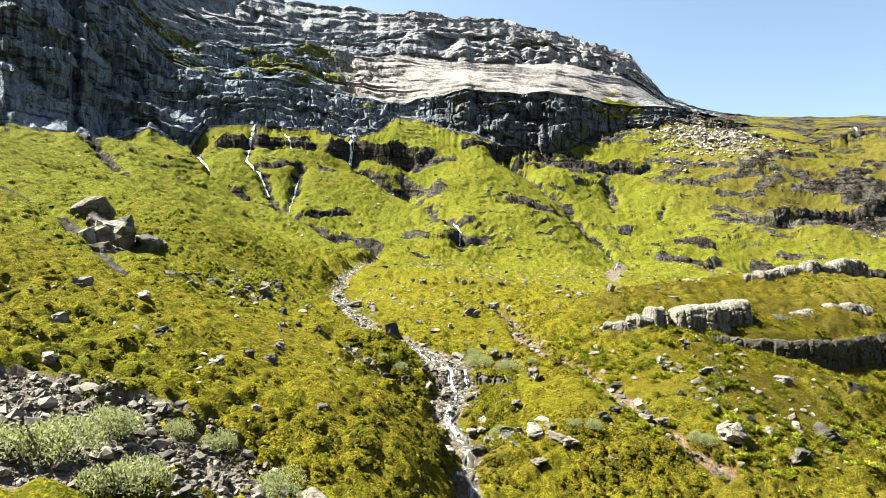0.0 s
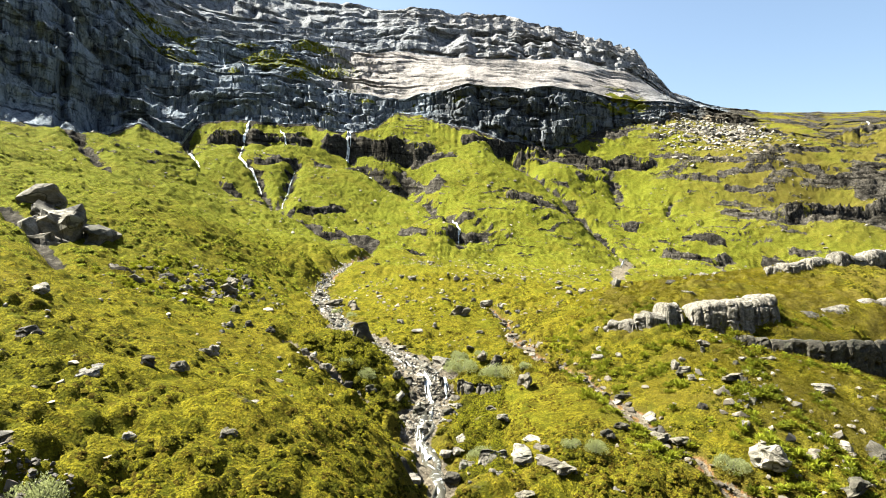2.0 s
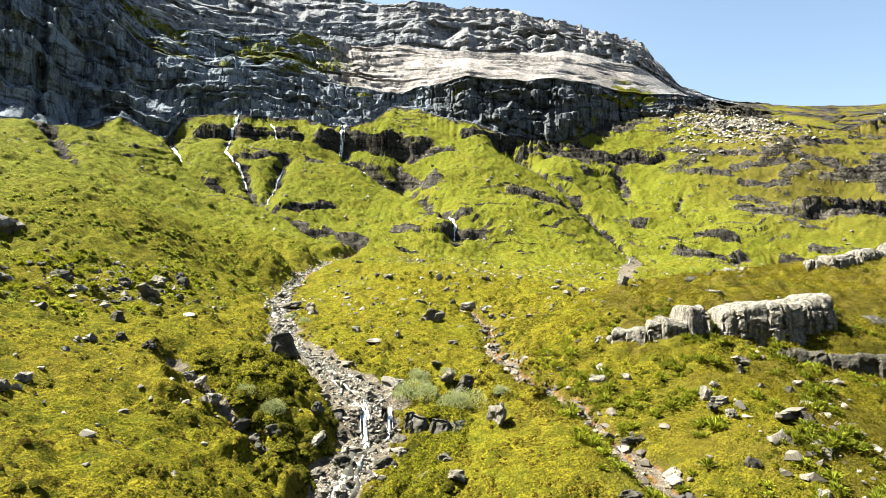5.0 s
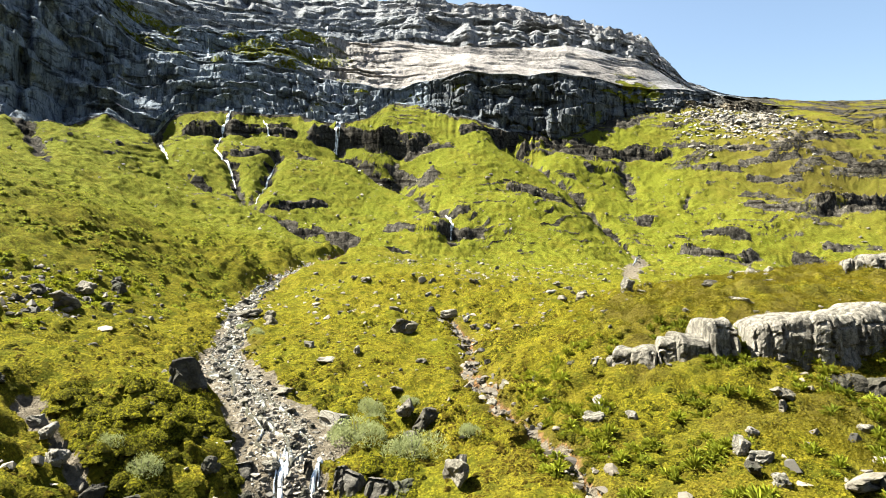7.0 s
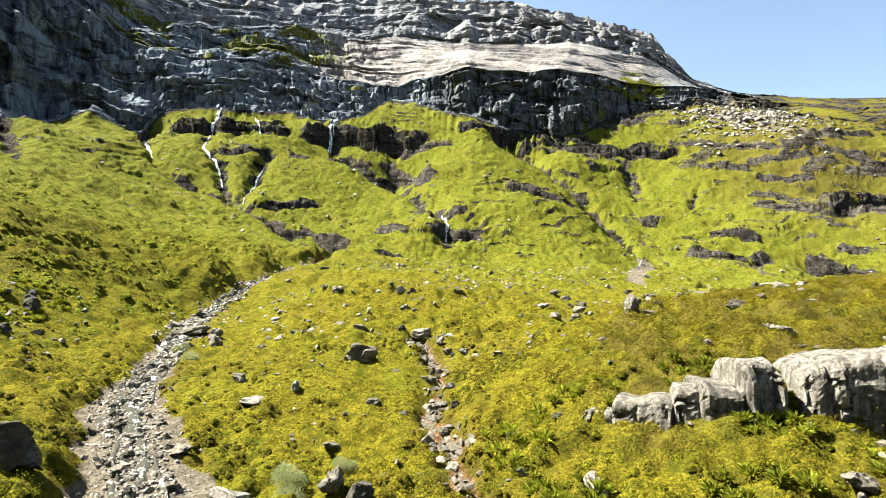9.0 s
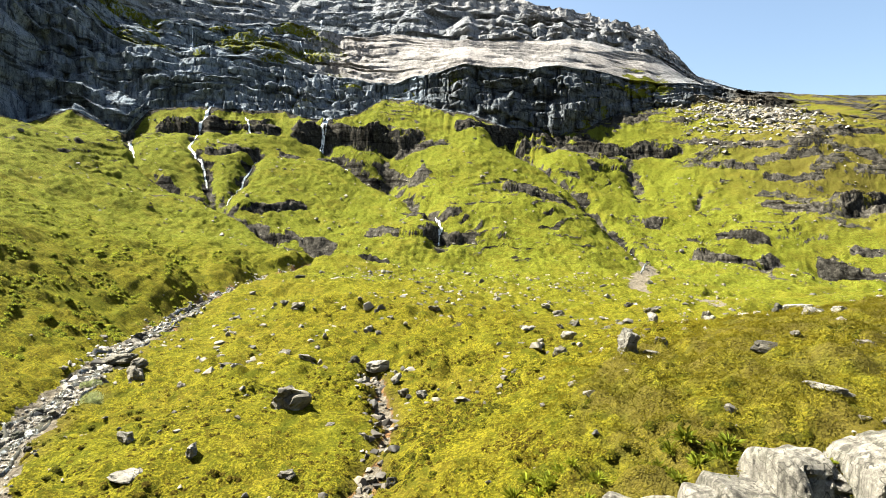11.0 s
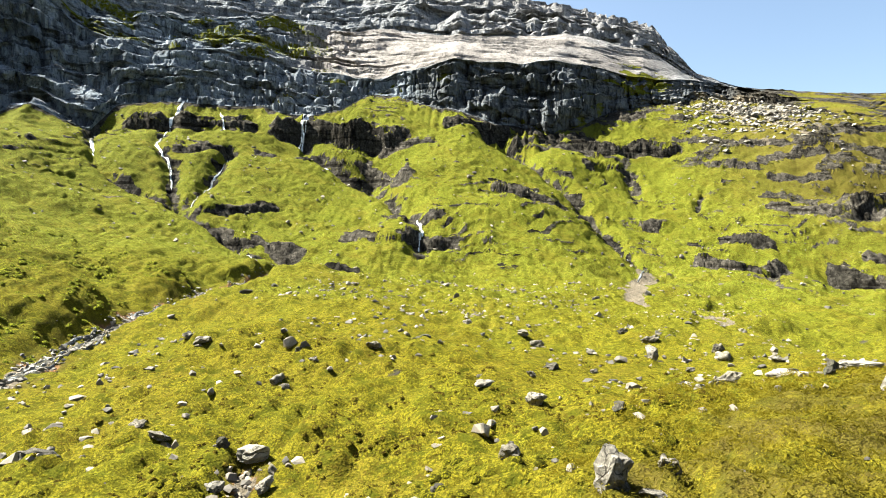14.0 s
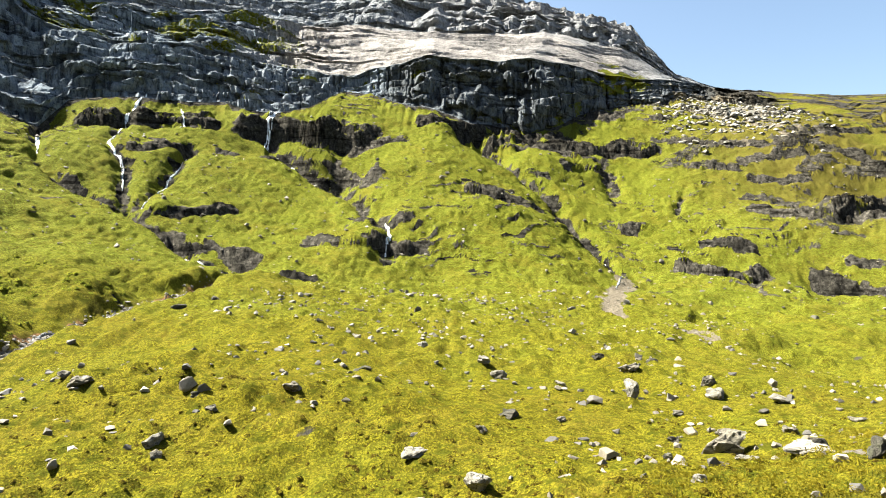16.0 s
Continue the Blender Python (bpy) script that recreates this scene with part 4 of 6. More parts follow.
MEADOW_BOULDERS = [
    (-3.2, 84.2, 1.1, 0.7), (10.0, 96.3, 1.1, 0.6), (1.1, 82.8, 0.9, 0.7), (6.4, 81.2, 1.1, 0.4), (5.1, 75.3, 1.0, 0.4),
    (5.8, 110.3, 1.2, 0.6), (-0.6, 80.2, 1.8, 0.4), (8.3, 98.3, 2.2, 0.9), (10.1, 94.4, 1.1, 0.7), (-4.1, 120.2, 2.2, 0.8), (11.5, 119.8, 2.6, 1.2),
    (7.2, 86.7, 0.6, 0.3), (0.0, 101.9, 1.3, 0.5), (2.4, 100.3, 1.6, 0.6), (-2.6, 97.4, 2.0, 0.6), (6.4, 98.8, 1.1, 0.7), (7.5, 95.1, 1.0, 0.6)]
FAR_MEADOW_BOULDERS = [
    (-5.9, 121.4, 1.4, 0.6), (15.0, 128.6, 1.9, 0.6), (27.0, 132.8, 2.0, 1.3), (6.8, 108.9, 0.8, 0.5), (5.3, 111.6, 1.4, 0.7), (27.1, 98.3, 1.2, 0.5),
    (43.4, 124.3, 1.8, 1.2), (37.3, 127.2, 1.6, 1.6), (20.5, 107.2, 1.5, 0.4), (-13.3, 170.4, 2.1, 0.8), (14.9, 125.0, 1.6, 0.5), (25.7, 136.7, 1.7, 0.7),
    (19.6, 144.9, 1.6, 0.9), (-15.6, 162.4, 2.4, 1.0), (5.5, 117.4, 0.9, 0.5), (6.9, 116.0, 1.1, 0.4), (23.5, 104.2, 1.7, 1.0), (26.3, 117.8, 1.9, 0.7),
    (29.9, 117.8, 0.8, 0.5), (24.3, 113.3, 1.0, 0.6)]
EAST_MEADOW_BOULDERS = [
    (20.3, 111.5, 0.6, 0.3), (39.2, 134.4, 2.1, 1.3), (44.7, 143.7, 1.9, 0.7), (44.4, 128.6, 1.6, 1.3), (47.0, 121.7, 2.8, 0.6), (37.0, 109.6, 2.4, 1.3),
    (39.1, 113.9, 1.4, 0.5), (31.7, 99.8, 0.8, 0.4), (42.2, 112.6, 1.3, 0.8), (38.9, 104.4, 1.6, 0.8), (47.8, 115.1, 1.4, 0.5), (36.6, 106.4, 1.5, 0.5),
    (35.9, 113.6, 1.0, 0.4), (38.9, 120.9, 1.2, 0.5), (37.6, 138.8, 1.5, 0.7), (32.2, 130.9, 1.1, 0.6), (32.8, 106.4, 0.5, 0.3), (40.6, 101.0, 2.3, 0.55), (37.7, 103.0, 2.0, 0.5), (39.0, 100.6, 1.2, 0.9)]
KNOLL_BOULDERS = [
    (22.5, 46.8, 2.8, 1.5), (26.7, 45.2, 2.5, 1.2), (24.6, 57.0, 2.6, 0.7), (21.5, 60.0, 0.9, 0.8), (22.5, 61.0, 0.9, 0.6), (21.9, 59.0, 1.2, 0.7), (21.3, 58.4, 1.1, 0.6), (21.9, 57.2, 1.0, 0.6), (26.0, 65.0, 1.4, 0.7), (30.3, 62.5, 1.6, 0.6), (33.0, 58.5, 1.9, 0.7), (25.4, 56.2, 1.3, 0.8),
    (29.3, 50.1, 1.4, 0.9), (32.0, 50.5, 2.8, 1.4), (25.9, 48.1, 1.3, 0.6), (38.4, 94.9, 1.2, 0.9), (39.8, 94.2, 1.0, 0.6), (39.3, 95.6, 0.8, 0.5), (22.7, 50.0, 0.8, 0.6), (21.4, 59.8, 0.8, 1.0),
    (25.7, 64.3, 1.1, 0.8), (24.5, 60.0, 0.6, 0.4), (28.0, 61.9, 0.9, 0.5), (29.4, 82.2, 1.9, 0.7), (34.1, 82.4, 1.3, 0.8), (29.4, 77.6, 1.8, 0.6),
    (31.6, 83.9, 0.7, 0.4), (23.7, 86.1, 1.3, 1.4), (25.8, 87.1, 1.3, 0.9), (24.9, 85.7, 1.1, 0.5)]
RILL_BOULDERS = [
    (16.8, 65.8, 1.5, 0.8), (18.3, 65.0, 0.7, 0.6), (15.1, 69.2, 0.7, 0.3), (12.3, 74.9, 1.0, 1.0), (14.4, 73.2, 0.6, 0.4), (14.7, 70.3, 0.6, 0.5),
    (16.6, 73.2, 0.7, 0.3), (17.4, 67.6, 1.4, 0.6), (10.2, 82.3, 0.9, 0.5), (11.6, 80.2, 0.9, 0.6), (20.5, 84.2, 0.8, 0.4), (18.2, 91.5, 0.9, 0.4),
    (14.8, 89.3, 1.6, 0.5), (12.1, 91.7, 0.9, 0.6), (10.8, 92.8, 0.9, 0.7), (21.1, 92.8, 1.2, 0.8), (14.5, 51.0, 1.1, 0.6), (13.4, 50.0, 1.1, 0.6), (17.1, 51.0, 1.9, 0.8), (18.3, 50.0, 1.6, 0.7), (17.3, 53.5, 1.8, 0.6), (16.5, 57.5, 1.3, 0.6), (15.9, 57.2, 0.9, 0.5),
    (11.5, 73.3, 1.0, 0.7), (9.4, 86.0, 0.8, 0.5), (11.0, 77.4, 0.9, 0.6), (10.4, 75.5, 0.8, 0.5)]
PALE = [boulder_mesh("boulder", 10 + k, PALE_STONE, 1.0, 16 + k) for k in range(6)]
GREY = [boulder_mesh("boulder", 30 + k, STONE, 1.0, 15 + k) for k in range(6)]
DARK = [boulder_mesh("boulder", 50 + k, DARK_STONE, 1.0, 15 + k) for k in range(5)]


def set_boulders(spots, group, shares, words, seed):
    """Boulders bedded in the ground; shares: how often they are pale, grey, dark."""
    rng = random.Random(seed)
    heights = ground_z([s[0] for s in spots], [s[1] for s in spots])
    for (x, y, w, h), z in zip(spots, heights):
        tone = rng.choices((0, 1, 2), shares)[0]
        ob = new("boulder", rng.choice((PALE, GREY, DARK)[tone]))
        ob.matrix_world = pose(x, y, z - 0.03, rng.uniform(-9, 9), rng.uniform(-9, 9), rng.uniform(0, 360)) @ Matrix.Diagonal((w * rng.uniform(0.95, 1.15), w * rng.uniform(0.9, 1.2), h * 1.2, 1))
        colour = ("pale grey", "grey", "dark mossy")[tone]
        size = "large" if w > 2.2 else "angular" if w > 1.2 else "small"
        tagged(ob, f"{size} {colour} boulder {words}", "boulder", group)


set_boulders(HEATH_BOULDERS, "boulders on the heath", (3, 3, 1), "half sunk in yellow-green heath", 1)
set_boulders(SLOPE_BOULDERS, "boulders under the hillside", (1, 3, 3), "heaped at the foot of the fern slope", 2)
set_boulders(STREAM_BOULDERS, "boulders along the stream", (2, 4, 3), "beside the stony stream", 3)
set_boulders(MEADOW_BOULDERS, "boulders on the meadow", (2, 3, 2), "lying on the mossy meadow", 4)
set_boulders(FAR_MEADOW_BOULDERS, "boulders on the meadow", (3, 3, 2), "lying on the mossy meadow", 5)
set_boulders(EAST_MEADOW_BOULDERS, "boulders on the meadow", (4, 3, 1), "lying on the mossy meadow", 6)
set_boulders(KNOLL_BOULDERS, "boulders on the knoll", (5, 3, 1), "on the heath-covered knoll", 7)
set_boulders([(-5.3, 66.2, 2.6, 2.2), (7.4, 69.6, 1.9, 1.5)], "boulders along the stream", (0, 0, 1), "standing upright in the turf", 12)
set_boulders([(4.3, 89.3, 3.0, 1.8)], "boulders on the meadow", (0, 1, 0), "standing alone on the mossy meadow", 16)
set_boulders([
    (8.5, 50.6, 1.8, 0.45), (8.8, 48.9, 1.6, 0.5), (7.3, 48.1, 2.2, 0.9), (9.0, 47.1, 1.9, 0.5), (9.9, 46.6, 1.5, 0.5), (0.1, 49.8, 1.3, 0.5), (2.6, 51.1, 1.5, 0.6), (3.3, 51.4, 1.2, 0.5),
    (3.8, 49.0, 1.2, 0.8), (6.1, 57.4, 1.3, 0.5), (6.7, 54.4, 1.2, 0.6), (5.0, 55.5, 1.0, 0.5), (-1.0, 56.0, 1.3, 0.6), (-1.4, 58.5, 1.4, 0.7), (2.8, 57.3, 1.4, 0.6), (3.5, 59.2, 1.2, 0.6),
    (2.9, 47.4, 1.6, 0.6), (0.4, 47.0, 1.4, 0.5), (5.6, 46.4, 1.5, 0.5), (7.0, 45.0, 1.7, 0.5)], "boulders along the stream", (5, 3, 1), "beside the lower stream", 13)
set_boulders([
    (-8.5, 59.4, 1.0, 0.7), (-7.2, 58.1, 1.2, 0.8), (-6.0, 57.7, 1.2, 0.8), (-5.4, 57.4, 1.3, 1.0), (-4.5, 56.9, 1.1, 0.7), (-4.0, 56.5, 1.2, 0.8), (-3.3, 56.9, 1.0, 0.6), (-9.3, 59.9, 0.9, 0.6),
    (-12.7, 61.6, 1.1, 0.6), (-17.5, 66.5, 1.4, 0.9), (-14.7, 62.0, 1.0, 0.6), (-0.4, 60.8, 1.0, 0.7), (-1.6, 60.0, 1.1, 0.7), (3.2, 60.6, 1.1, 0.8), (0.2, 59.0, 0.9, 0.5)],
    "boulders along the stream", (1, 2, 5), "in the bushy cut beside the stream", 14)
set_boulders(RILL_BOULDERS, "boulders in the rill", (2, 4, 2), "in the rusty dry rill", 8)


# ---- rock outcrops, built of cracked blocks ----
def crag_mesh(seed, a, b, foot, top, deep, mat, lean=0.34, grain=0.13, even_top=0.0):
    """A whaleback of rock: a steep jointed face along a way from a to b, a rounded brow and a smooth back that dives into the turf."""
    rng = np.random.default_rng(seed)
    a, b = np.array(a, float), np.array(b, float)
    long, high = float(np.hypot(*(b - a))), top - foot
    along_way = (b - a) / long
    inward = np.array([-along_way[1], along_way[0]])
    nu = max(14, int(long / grain))
    # the cross section: depth from the face's foot, height
    sect = np.array([(-0.15, -1.2), (0.0, 0.0), (lean * high * 0.7, 0.72 * high), (lean * high + 0.12, 0.90 * high), (lean * high + 0.5, 0.985 * high),
                     (0.45 * deep, 1.0 * high), (0.8 * deep, 0.93 * high), (deep, 0.55 * high), (1.05 * deep, -1.0)])
    run = np.r_[0, np.cumsum(np.hypot(*np.diff(sect, axis=0).T))]
    s = np.linspace(0, run[-1], max(20, int(run[-1] / (grain * 1.15))))
    d, h = np.interp(s, run, sect[:, 0]), np.interp(s, run, sect[:, 1])
    for _ in range(2):
        d[1:-1], h[1:-1] = (d[:-2] + 2 * d[1:-1] + d[2:]) / 4, (h[:-2] + 2 * h[1:-1] + h[2:]) / 4
    u = np.linspace(0, 1, nu)
    U, D = np.meshgrid(u * long, d, indexing="ij")
    H = np.repeat(h[None], nu, 0)
    # the brow rises and falls along the way; the ends round off
    swell = 1 + (1 - even_top) * (0.10 * fbm(U / 2.6 + seed, U * 0, 2, seed) + 0.05 * fbm(U / 0.9, U * 0 + 3, 2, seed + 1))
    end = np.clip(1 - np.abs(2 * U / long - 1) ** (5 + 2 * long), 0, 1) ** 0.45
    up = np.clip(H / high, 0, 1)
    end = end + (1 - end) * even_top
    H = np.where(H > 0, H * swell * (0.25 + 0.75 * end), H)
    D = 0.45 * deep + (D - 0.45 * deep) * (0.2 + 0.8 * end)
    # upright joints: each column stands a little proud or back
    cuts = np.cumsum(rng.uniform(0.35, 1.7, int(long / 0.5) + 6)) - 1.0
    lean_u = U + 0.22 * (H - high / 2) * rng.uniform(-0.6, 0.9) + 0.13 * fbm(U / 0.8, H / 0.7, 3, seed + 2)
    cell = np.searchsorted(cuts, lean_u)
    left, right = np.r_[-9, cuts][cell], np.r_[cuts, 99][np.minimum(cell, len(cuts))]
    near = np.minimum(lean_u - left, right - lean_u)
    joint = np.exp(-(near / 0.07) ** 2) * rng.uniform(0.15, 1.0, len(cuts) + 2)[cell]
    proud = rng.uniform(-0.16, 0.2, len(cuts) + 2)[cell]
    # level breaks
    tier = H / 1.1 + 0.35 * fbm(U / 1.5, H / 3, 2, seed + 3) + rng.uniform(0, 1, len(cuts) + 2)[cell]
    fr = tier - np.floor(tier)
    shelf = 0.10 * vnoise(np.floor(tier) * 3.7, cell * 1.9, seed + 4)
    slot = 0.35 * np.exp(-(np.minimum(fr, 1 - fr) * 1.1 / 0.06) ** 2) * (vnoise(cell * 2.3, np.floor(tier + 0.5), seed + 5) > 0.0)
    face = step(0.98, 0.72, up) * (D < 0.5 * deep)
    rough = 0.07 * fbm(U / 1.3, H / 1.3 + D, 4, seed + 6) + 0.05 * fbm(U / 0.3, H / 0.3 + D / 0.3, 2, seed + 7)
    D = D + face * (0.55 * joint + proud + shelf + slot) + rough * (0.5 + 0.5 * face) * (H > -0.8)
    H = H - (1 - face) * (H > 0) * (0.16 * joint + 0.10 * fbm(U / 1.7, D / 1.7, 3, seed + 8)) + (1 - face) * 0.35 * proud * (H > 0)
    co = np.stack([a[0] + along_way[0] * U + inward[0] * D, a[1] + along_way[1] * U + inward[1] * D, foot + H], -1).reshape(-1, 3)
    rows = len(d)
    i = np.arange(nu - 1)[:, None] * rows + np.arange(rows - 1)[None]
    quads = np.stack([i, i + rows, i + rows + 1, i + 1], -1).reshape(-1, 4)
    mesh = bpy.data.meshes.new("rock_block")
    base = co.mean(0) * (1, 1, 0) + (0, 0, foot)
    mesh.from_pydata((co - base).tolist(), [], quads.tolist() + [tuple(range(rows)), tuple(range(nu * rows - 1, (nu - 1) * rows - 1, -1))])
    mesh.materials.append(mat)
    return mesh, base


def crag(label, group, blocks, seed, grain=0.13, lean=0.34, even_top=0.0):
    """An outcrop of several blocks: each from a to b along its foot, with the heights of foot and top, its depth and its stone."""
    root = new("rock_outcrop")
    root.matrix_world = pose(*np.mean([np.r_[q[0], q[2]] for q in blocks], axis=0))
    tagged(root, label, "rock outcrop", group)
    for k, (a, b, foot, top, deep, mat) in enumerate(blocks):
        mesh, base = crag_mesh(seed * 20 + k, a, b, foot, top, deep, mat, lean, grain, even_top)
        ob = new("rock_block", mesh)
        ob.parent = root
        ob.matrix_basis = Matrix.Translation(Vector(base) - root.matrix_world.translation)


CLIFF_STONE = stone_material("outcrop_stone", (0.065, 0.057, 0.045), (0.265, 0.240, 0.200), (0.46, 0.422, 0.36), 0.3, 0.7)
# outcrop stone at half brightness with more lichen: shade put into the colour
SHADE_STONE = stone_material("shade_toned_stone", (0.03, 0.027, 0.022), (0.13, 0.118, 0.098), (0.28, 0.255, 0.215), 0.5, 0.7)
crag("pale weathered rock outcrop with upright cracks on the knoll", "outcrops", [
    ((17.5, 72.3), (18.9, 71.5), 9.0, 10.2, 1.8, CLIFF_STONE), ((18.7, 71.6), (21.3, 70.4), 9.5, 10.9, 2.6, CLIFF_STONE), ((21.4, 70.5), (22.7, 70.3), 9.7, 11.5, 2.4, CLIFF_STONE),
    ((22.5, 70.1), (24.7, 70.2), 9.9, 12.0, 3.2, CLIFF_STONE), ((24.4, 70.0), (26.5, 70.4), 9.9, 12.6, 3.6, CLIFF_STONE), ((26.9, 70.1), (32.4, 69.7), 9.6, 13.0, 5.2, CLIFF_STONE),
    ((32.1, 69.8), (37.3, 71.8), 9.2, 13.3, 5.0, CLIFF_STONE)], 3, 0.13, 0.16)
# the ledge's shade and wetness are put in by a darker stone
crag("low rock ledge below the pale outcrop, darkened as wet and shaded", "outcrops", [
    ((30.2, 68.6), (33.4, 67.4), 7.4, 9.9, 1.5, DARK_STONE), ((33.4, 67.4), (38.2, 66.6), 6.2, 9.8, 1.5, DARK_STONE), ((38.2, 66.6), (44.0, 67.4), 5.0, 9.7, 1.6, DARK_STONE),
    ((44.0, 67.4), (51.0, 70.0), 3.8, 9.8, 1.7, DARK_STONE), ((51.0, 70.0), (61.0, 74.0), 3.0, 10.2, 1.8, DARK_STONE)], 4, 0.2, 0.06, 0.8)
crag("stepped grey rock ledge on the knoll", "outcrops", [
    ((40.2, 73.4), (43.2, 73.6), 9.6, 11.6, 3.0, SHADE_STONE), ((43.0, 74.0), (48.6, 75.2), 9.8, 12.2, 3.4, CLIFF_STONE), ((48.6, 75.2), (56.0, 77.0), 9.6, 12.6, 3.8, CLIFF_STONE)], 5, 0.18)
crag("long pale rock wall on the upper knoll", "outcrops", [
    ((44.8, 90.4), (46.8, 90.0), 14.0, 15.9, 2.2, CLIFF_STONE), ((47.2, 89.8), (51.4, 91.0), 14.2, 16.6, 3.0, CLIFF_STONE), ((51.4, 91.0), (56.0, 92.8), 14.2, 16.9, 3.2, CLIFF_STONE),
    ((56.2, 92.6), (62.0, 95.0), 14.4, 17.5, 3.4, CLIFF_STONE), ((62.0, 95.0), (69.0, 98.0), 14.4, 18.0, 3.6, CLIFF_STONE)], 6, 0.18, 0.16)


def broken_rocks(label, group, blocks, seed, mats):
    """An outcrop of angular blocks leaning on one another: place of the foot, width, depth, height, turn."""
    rng = random.Random(seed)
    root = new("rock_outcrop")
    root.matrix_world = pose(blocks[0][0], blocks[0][1], min(q[2] for q in blocks))
    tagged(root, label, "rock outcrop", group)
    for k, (x, y, z, w, d, h, turn) in enumerate(blocks):
        mesh = boulder_mesh("rock_block", seed * 30 + k, mats[k % len(mats)], 1.0, 13 + k % 4, 0.03)
        ob = new("rock_block", mesh)
        ob.parent = root
        ob.matrix_basis = Matrix.Translation(-root.matrix_world.translation) @ pose(x, y, z, rng.uniform(-10, 10), rng.uniform(-12, 12), turn) @ Matrix.Diagonal((w * 1.3, d * 1.6, h * 1.55, 1))


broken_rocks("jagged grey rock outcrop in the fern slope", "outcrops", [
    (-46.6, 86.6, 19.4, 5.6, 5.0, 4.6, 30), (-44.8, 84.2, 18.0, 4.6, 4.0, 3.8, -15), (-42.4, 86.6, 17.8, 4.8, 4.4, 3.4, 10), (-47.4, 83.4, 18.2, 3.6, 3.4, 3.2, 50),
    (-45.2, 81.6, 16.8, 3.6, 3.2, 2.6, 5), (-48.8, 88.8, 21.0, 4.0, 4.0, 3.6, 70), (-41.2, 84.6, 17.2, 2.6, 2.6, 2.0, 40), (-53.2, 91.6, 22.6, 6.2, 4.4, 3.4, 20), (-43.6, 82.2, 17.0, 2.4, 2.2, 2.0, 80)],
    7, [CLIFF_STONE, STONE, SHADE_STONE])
broken_rocks("broken grey rock step on the flank of the knoll", "outcrops", [
    (22.3, 53.4, 6.7, 1.5, 1.3, 1.7, 15), (23.6, 53.0, 6.7, 1.4, 1.3, 1.5, -20), (24.6, 53.3, 6.5, 1.7, 1.4, 1.3, 35), (20.8, 52.8, 6.5, 1.2, 1.0, 1.2, 60), (26.0, 53.8, 6.3, 1.6, 1.3, 1.1, 5), (20.0, 54.8, 6.4, 1.0, 0.9, 0.8, 25)],
    8, [STONE, SHADE_STONE])
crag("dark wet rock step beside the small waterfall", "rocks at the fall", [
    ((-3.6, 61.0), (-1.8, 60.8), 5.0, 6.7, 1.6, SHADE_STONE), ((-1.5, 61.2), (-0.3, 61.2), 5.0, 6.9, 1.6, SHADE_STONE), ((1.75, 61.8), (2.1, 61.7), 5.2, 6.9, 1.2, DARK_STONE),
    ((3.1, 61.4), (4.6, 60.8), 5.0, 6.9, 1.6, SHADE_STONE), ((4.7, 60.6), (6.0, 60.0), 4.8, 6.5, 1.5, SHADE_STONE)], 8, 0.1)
crag("split grey rock on the stream bank", "rocks at the fall", [
    ((4.4, 47.8), (6.4, 47.4), 3.0, 5.3, 2.0, CLIFF_STONE), ((6.5, 47.4), (8.4, 46.8), 3.2, 4.9, 1.8, CLIFF_STONE), ((3.2, 48.6), (4.4, 48.2), 3.2, 4.6, 1.4, STONE), ((8.2, 46.2), (9.8, 45.8), 3.2, 4.5, 1.6, CLIFF_STONE)], 9, 0.1)


# ---- loose stones ----
CHIPS = [chip(k) for k in range(16)]


def counts(kinds):
    """Groups shapes by their number of corners and faces, the largest group."""
    groups = {}
    for v, f in kinds:
        groups.setdefault((len(v), len(f)), []).append((v, f))
    return max(groups.values(), key=len)


CHIPS = counts(CHIPS)


def gravel_material(name, stops):
    mat, nt, bsdf = material(name)
    geo = nt.nodes.new("ShaderNodeNewGeometry")
    grain = noise_tex(nt, 9, 5, coords(nt), 0.7)
    base = ramp(nt, geo.outputs["Random Per Island"], stops)
    colour = mix(nt, 0.6, base, ramp(nt, grain, [(0.3, (0.3, 0.3, 0.3)), (0.7, (1, 1, 1))]), "MULTIPLY")
    nt.links.new(colour, bsdf.inputs["Base Color"])
    bsdf.inputs["Roughness"].default_value = 0.8
    bump(nt, bsdf, grain, 0.5, 0.05)
    return mat


PALE_SCREE = gravel_material("pale_scree", [(0, (0.06, 0.055, 0.045)), (0.5, (0.2, 0.18, 0.15)), (1, (0.36, 0.33, 0.28))])
LOOSE = gravel_material("loose_stones", [(0, (0.05, 0.045, 0.038)), (0.4, (0.115, 0.097, 0.07)), (0.8, (0.185, 0.157, 0.115)), (1, (0.27, 0.235, 0.178))])
WASHED = gravel_material("washed_stones", [(0, (0.045, 0.038, 0.028)), (0.4, (0.125, 0.107, 0.082)), (0.75, (0.215, 0.188, 0.15)), (1, (0.36, 0.325, 0.27))])
BROKEN = gravel_material("broken_rock", [(0, (0.018, 0.014, 0.009)), (0.5, (0.062, 0.049, 0.034)), (0.85, (0.14, 0.115, 0.083)), (1, (0.26, 0.225, 0.175))])


def loose_stones(name, label, x, y, size, seed, bed=0.0, mat=LOOSE):
    rng = np.random.default_rng(seed)
    z = ground_z(x, y)
    mesh = strew(name, CHIPS, np.stack([x, y, z + bed], 1), rng.uniform(0, 6.3, len(x)), size, mat, squash=rng.uniform(0.6, 1.3, len(x)))
    return tagged(new(name, mesh), label, "stones", kind="stuff")


